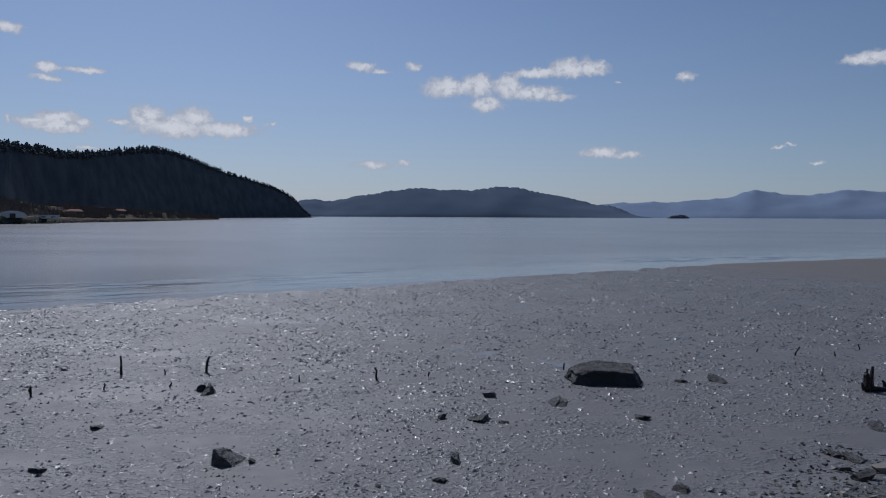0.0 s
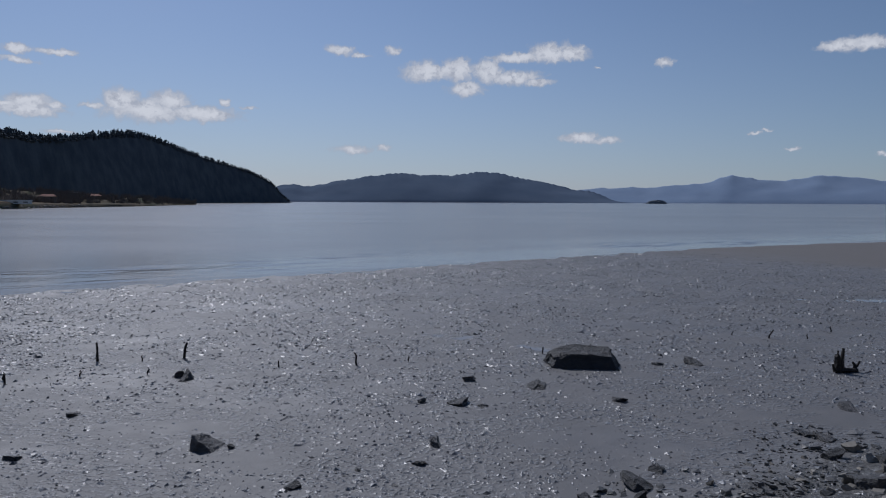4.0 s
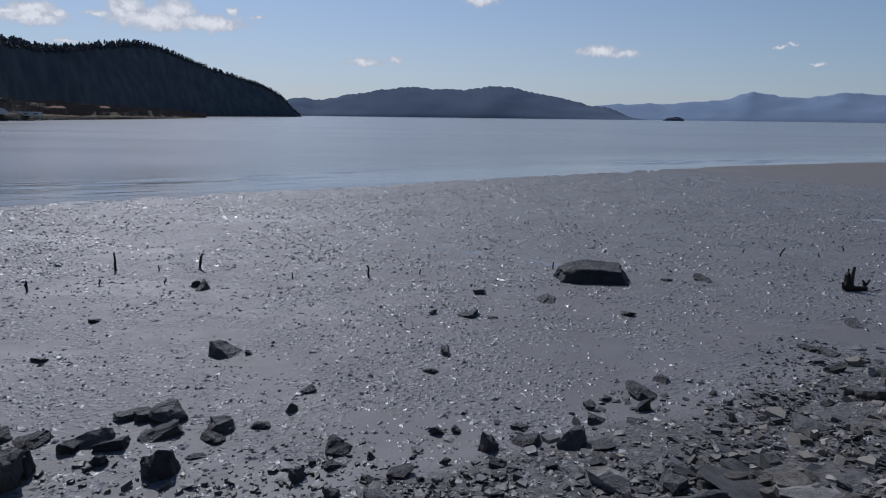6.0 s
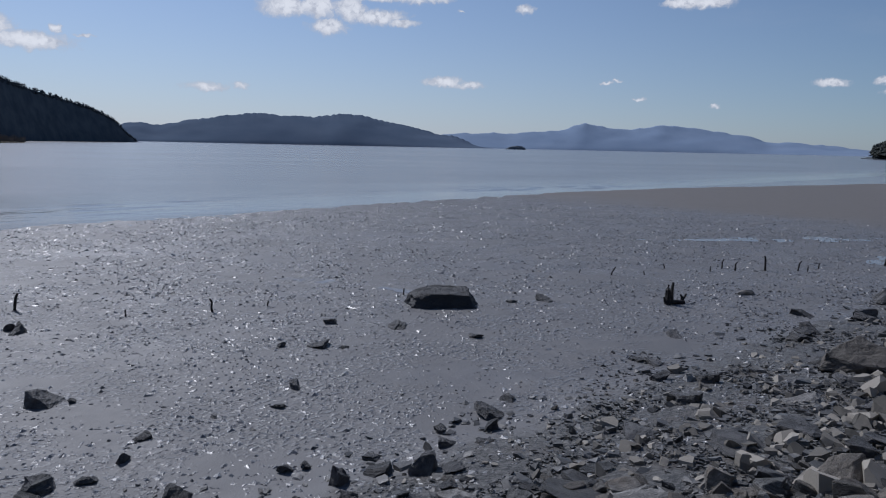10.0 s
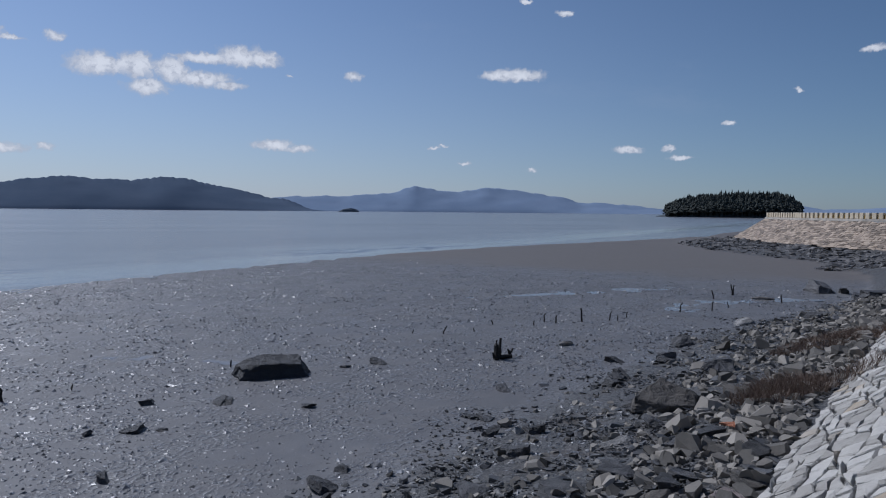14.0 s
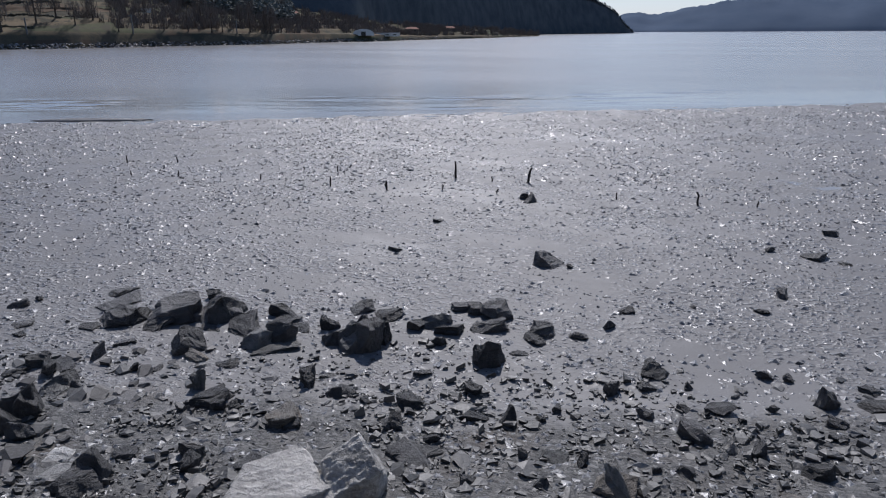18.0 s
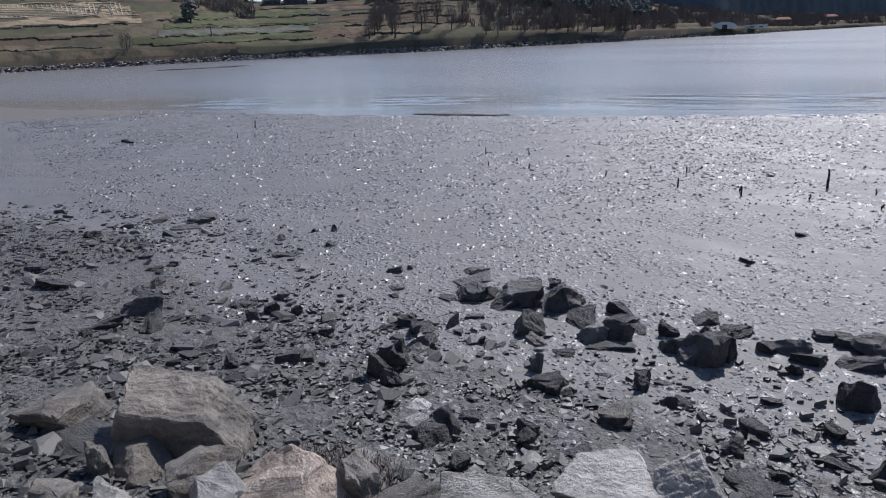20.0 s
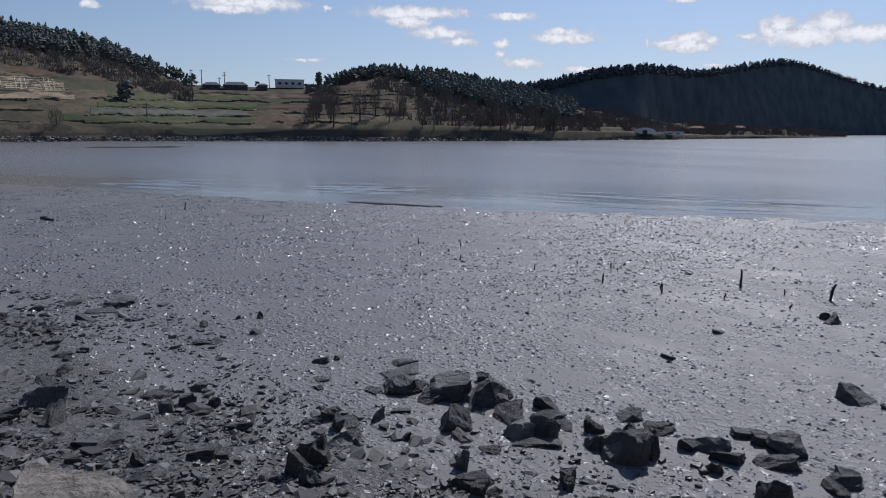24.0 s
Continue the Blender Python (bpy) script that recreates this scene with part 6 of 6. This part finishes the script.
def house(az, el, size, wall_mat, roof_mat, label, pitched=True, windows=3):
    p = farm_el(az, el)
    ob = tagged(new("house"), label, "house")
    ob.matrix_world = pose(p[0], p[1], p[2] - 0.4, 0, 0, -az)
    wide, deep, high = size
    part("wall", box(bmesh.new(), (wide, deep, high), (0, 0, high / 2)), wall_mat, ob)
    if pitched:
        bm = bmesh.new()
        o = 0.3
        vs = [bm.verts.new(c) for c in ((-wide / 2 - o, -deep / 2 - o, high), (wide / 2 + o, -deep / 2 - o, high), (wide / 2 + o, deep / 2 + o, high), (-wide / 2 - o, deep / 2 + o, high), (-wide / 2 + deep * 0.25, 0, high + deep * 0.22), (wide / 2 - deep * 0.25, 0, high + deep * 0.22))]
        for fc in ((0, 1, 5, 4), (1, 2, 5), (2, 3, 4, 5), (3, 0, 4), (3, 2, 1, 0)):
            bm.faces.new([vs[i] for i in fc])
        part("roof", bm, roof_mat, ob)
    else:
        part("roof", box(bmesh.new(), (wide + 0.4, deep + 0.4, 0.25), (0, 0, high + 0.125)), roof_mat, ob)
    for k in range(windows):
        wx = (k + 0.5) / windows * wide * 0.9 - wide * 0.45
        part("window", box(bmesh.new(), (wide / windows * 0.4, 0.12, high * 0.28), (wx, -deep / 2 - 0.03, high * 0.55)), PANE, ob)
    return ob


def arched_shed(az, el, wide, deep, high, mat, label):
    """A shed or greenhouse with a rounded roof."""
    p = farm_el(az, el)
    ob = tagged(new("shed"), label, "shed")
    ob.matrix_world = pose(p[0], p[1], p[2] - 0.3, 0, 0, -az)
    bm, rings = bmesh.new(), []
    for y in (-deep / 2, deep / 2):
        rings.append([bm.verts.new((wide / 2 * math.cos(g), y, high * math.sin(g) ** 0.7)) for g in np.linspace(0, math.pi, 13)])
    for k in range(12):
        bm.faces.new((rings[0][k], rings[0][k + 1], rings[1][k + 1], rings[1][k]))
    bm.faces.new(rings[0][::-1]), bm.faces.new(rings[1])
    part("cover", bm, mat, ob)
    part("door", box(bmesh.new(), (wide * 0.2, 0.1, high * 0.6), (0, -deep / 2 - 0.05, high * 0.3)), PANE, ob)
    return ob


house(-61.4, 3.35, (13, 8, 3.6), RENDER, RENDER, "pale flat-roofed farm building on the saddle", False, 4)
house(-65.6, 3.0, (10, 7, 2.4), ROOF, ROOF, "dark low house with a dark roof on the saddle", True, 3)
house(-67.4, 3.0, (7, 6, 2.2), ROOF, ROOF, "small dark shed on the saddle", True, 2)
house(-63.5, 3.1, (4, 4, 2.0), ROOF, ROOF, "tiny dark shed beside the farm building", True, 1)
arched_shed(-32.5, -0.25, 9, 7, 2.6, SHEETING, "grey shed with a rounded roof by the shore")
house(-30.6, -0.3, (11, 5, 1.3), SHEETING, RENDER, "long low pale greenhouse by the shore", False, 3)
house(-27.0, 0.35, (7, 6, 1.8), BARE, RENDER, "brown house with a white roof above the shore", False, 2)
house(-28.6, 0.05, (7, 5, 1.6), BARE, REDROOF, "low brown house with a rusty roof", True, 2)
house(-25.6, 0.1, (7, 5, 1.8), BARE, REDROOF, "brown house with a rusty roof", True, 2)
house(-48.8, 1.5, (4.5, 4, 1.2), RENDER, SHEETING, "small white-roofed hut in the thicket", False, 1)
house(-38.2, 1.2, (8, 5, 1.8), BARE, REDROOF, "brown house half hidden by bare trees", True, 2)


def utility_pole(az, el, top, arms=1):
    p = farm_el(az, el)
    dist = math.hypot(p[0], p[1])
    tall = max(3.5 + dist * math.tan(radians(top)) - p[2] + 0.3, 3.0)
    ob = tagged(new("utility_pole"), "grey concrete utility pole with a cross arm", "pole", "utility poles")
    ob.matrix_world = pose(p[0], p[1], p[2] - 0.3, 0, 0, -az)
    part("post", tube([(0, 0, 0), (0, 0, tall)], [0.22, 0.15], 8), POLE, ob)
    for k in range(arms):
        part("cross_arm", box(bmesh.new(), (1.7, 0.14, 0.16), (0, 0, tall - 0.5 - k * 1.1)), POLE, ob)
    return ob


for az, el, top, arms in ((-68.85, 3.0, 4.5, 3), (-68.1, 3.0, 4.5, 1), (-66.8, 3.1, 3.98, 1), (-66.4, 3.1, 4.4, 2), (-63.0, 3.2, 4.28, 1), (-49.7, -0.3, 1.4, 1), (-42.3, -0.4, 0.98, 1), (-72.2, 0.9, 1.9, 1), (-56.5, -0.3, 1.1, 1)):
    utility_pole(az, el, top, arms)


def lone_tree(az, el, tall, mat, label, seed, crown=1.0, bare=0.35):
    p = farm_el(az, el)
    q = np.random.RandomState(seed)
    ob = tagged(new("tree"), label, "tree")
    ob.location = (p[0], p[1], p[2] - 0.2)
    part("trunk", tube([(0, 0, 0), (0.1, 0, tall * 0.4), (-0.05, 0.1, tall * 0.85)], [tall * 0.035, tall * 0.025, tall * 0.008], 7, 0.15, q), BARK, ob)
    n = 60 if mat is PINE else 260
    a, h = q.uniform(0, 6.28, n), q.uniform(bare, 1.0, n)
    mid, half = (1 + bare) / 2, (1 - bare) / 2 + 0.06
    rad = tall * 0.34 * crown * np.sqrt(np.clip(1 - ((h - mid) / half) ** 2, 0.05, 1)) * np.sqrt(q.uniform(0.1, 1, n))
    s = tall * 0.11 * q.uniform(0.6, 1.3, n) * (0.6 + 0.4 * crown)
    leaf = [(BALLS[1][0] * (1 + q.uniform(-0.3, 0.3, (len(BALLS[1][0]), 1))), BALLS[1][1]) for _ in range(4)]
    if mat is not PINE:
        # twigs: thin three-sided slivers
        leaf = [(np.array([[0.06, 0, -0.8], [-0.03, 0.05, -0.8], [-0.03, -0.05, -0.8], [q.uniform(-0.6, 0.6), q.uniform(-0.6, 0.6), 1.6]]), np.array([[0, 1, 3], [1, 2, 3], [2, 0, 3]])) for _ in range(9)]
    for k in range(5):
        g = q.uniform(0, 6.28)
        z0 = tall * q.uniform(0.35, 0.7)
        part("limb", tube([(0, 0, z0), (math.cos(g) * tall * 0.15 * crown, math.sin(g) * tall * 0.15 * crown, z0 + tall * 0.1), (math.cos(g) * tall * 0.26 * crown, math.sin(g) * tall * 0.26 * crown, z0 + tall * 0.17)], [tall * 0.012, tall * 0.008, tall * 0.004], 5), BARK, ob)
    part("crown", scatter_mesh("crown", leaf, np.stack([np.cos(a) * rad, np.sin(a) * rad, h * tall, s, s, s * (0.6 if mat is PINE else 1.0), a, 0 * a], -1), mat), None, ob)
    return ob


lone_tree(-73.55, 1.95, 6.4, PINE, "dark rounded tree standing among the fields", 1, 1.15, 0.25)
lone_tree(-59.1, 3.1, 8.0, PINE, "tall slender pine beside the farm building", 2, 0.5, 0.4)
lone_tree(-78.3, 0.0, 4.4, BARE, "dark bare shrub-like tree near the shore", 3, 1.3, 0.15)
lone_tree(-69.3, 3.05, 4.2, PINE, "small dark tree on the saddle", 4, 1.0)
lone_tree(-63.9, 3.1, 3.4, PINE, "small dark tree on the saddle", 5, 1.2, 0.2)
q = np.random.RandomState(44)
for k in range(26):
    az = q.uniform(-60.5, -37.5)
    lone_tree(az, q.uniform(-0.1, 1.6), q.uniform(5.0, 9.5), BARE, "tall bare winter tree among scrub", 50 + k, q.uniform(0.6, 1.0), 0.3)

# hedges and banks between the fields
q = np.random.RandomState(45)
for az0, az1, el in ((-77.5, -70.5, 0.36), (-70, -63.5, 0.4), (-76.5, -64.5, 0.9), (-75, -64, 1.48), (-76, -70, 2.1), (-69.5, -63, 2.12), (-74, -64.5, 2.68), (-62.5, -56, 0.5), (-62, -52, 1.2), (-62, -54, 2.1), (-60, -51.5, 2.75), (-90, -78, 1.9), (-89, -79, 1.1), (-90, -80, 0.4)):
    hedge = tagged(new("hedge"), "low dark hedge along a field edge", "hedge", "field hedges")
    n = int((az1 - az0) * 7)
    a = np.linspace(az0, az1, n) + q.uniform(-0.08, 0.08, n)
    pts = np.array([farm_el(k, el + 0.06 * math.sin(k * 1.3 + el * 5) + 0.02 * math.sin(k * 4.3)) for k in a])
    rad = q.uniform(0.15, 0.45, n) * (0.3 + 0.6 * np.clip(1 + wobble(a * 10, a * 0, 9.0, 47), 0, 1))
    rad[[0, -1]] = 0.1
    tagged(part("growth", tube([tuple(p + (0, 0, 0.1)) for p in pts], rad, 7, 0.4, q), HEDGE, hedge))

# stone lattice on the cut slope with an arched portal
lattice = tagged(new("retaining_wall"), "tan lattice retaining wall with a pale arch", "retaining wall")
for k in range(8):
    el = 2.55 + 0.12 * k
    pts = [tuple(np.array(farm_el(a, el)) + (0, 0, 0.25)) for a in np.linspace(-90, -77.1 - 0.2 * k, 14)]
    part("rib", tube(pts, [0.11] * 14, 4), BARRIER, lattice)
for az in np.linspace(-89, -77.6, 40):
    if abs(az + 79.35) > 0.5:
        part("stay", tube([tuple(np.array(farm_el(az, 2.55)) + (0, 0, 0.2)), tuple(np.array(farm_el(az - 0.1, 3.38 + min(0, (-78.2 - az) * 0.9))) + (0, 0, 0.2))], [0.09, 0.09], 4), BARRIER, lattice)
c = farm_el(-79.35, 2.5)
arch = [(c[0] + 1.9 * math.cos(g) * math.cos(radians(79.3)), c[1] + 1.9 * math.cos(g) * math.sin(radians(79.3)), c[2] + 0.3 + 3.0 * math.sin(g)) for g in np.linspace(0, math.pi, 11)]
part("arch", tube(arch, [0.28] * 11, 5), BARRIER, lattice, "pale concrete arch")

# low mud banks that break the water off the far shore
for x, y, size, turn in ((-26.1, 19.3, 4.6, 26), (-191.0, 32.5, 9, 70), (-134.0, 40.0, 15, 62), (-138.0, 47.0, 9, 62)):
    v, f = BALLS[3]
    v = v * (size * 0.55, 0.14 * size**0.6, 0.05 + 0.01 * size) * (1 + 0.2 * wobble(v[:, 0] * 3, v[:, 1] * 3, 0.6, int(size))[:, None])
    bank = structure("bank_mud", mesh_of("bank_mud", v, f, MUD, True), "low dark mud bank breaking the water", "mud bank")
    bank.matrix_world = pose(x, y, WATER, 0, 0, turn)
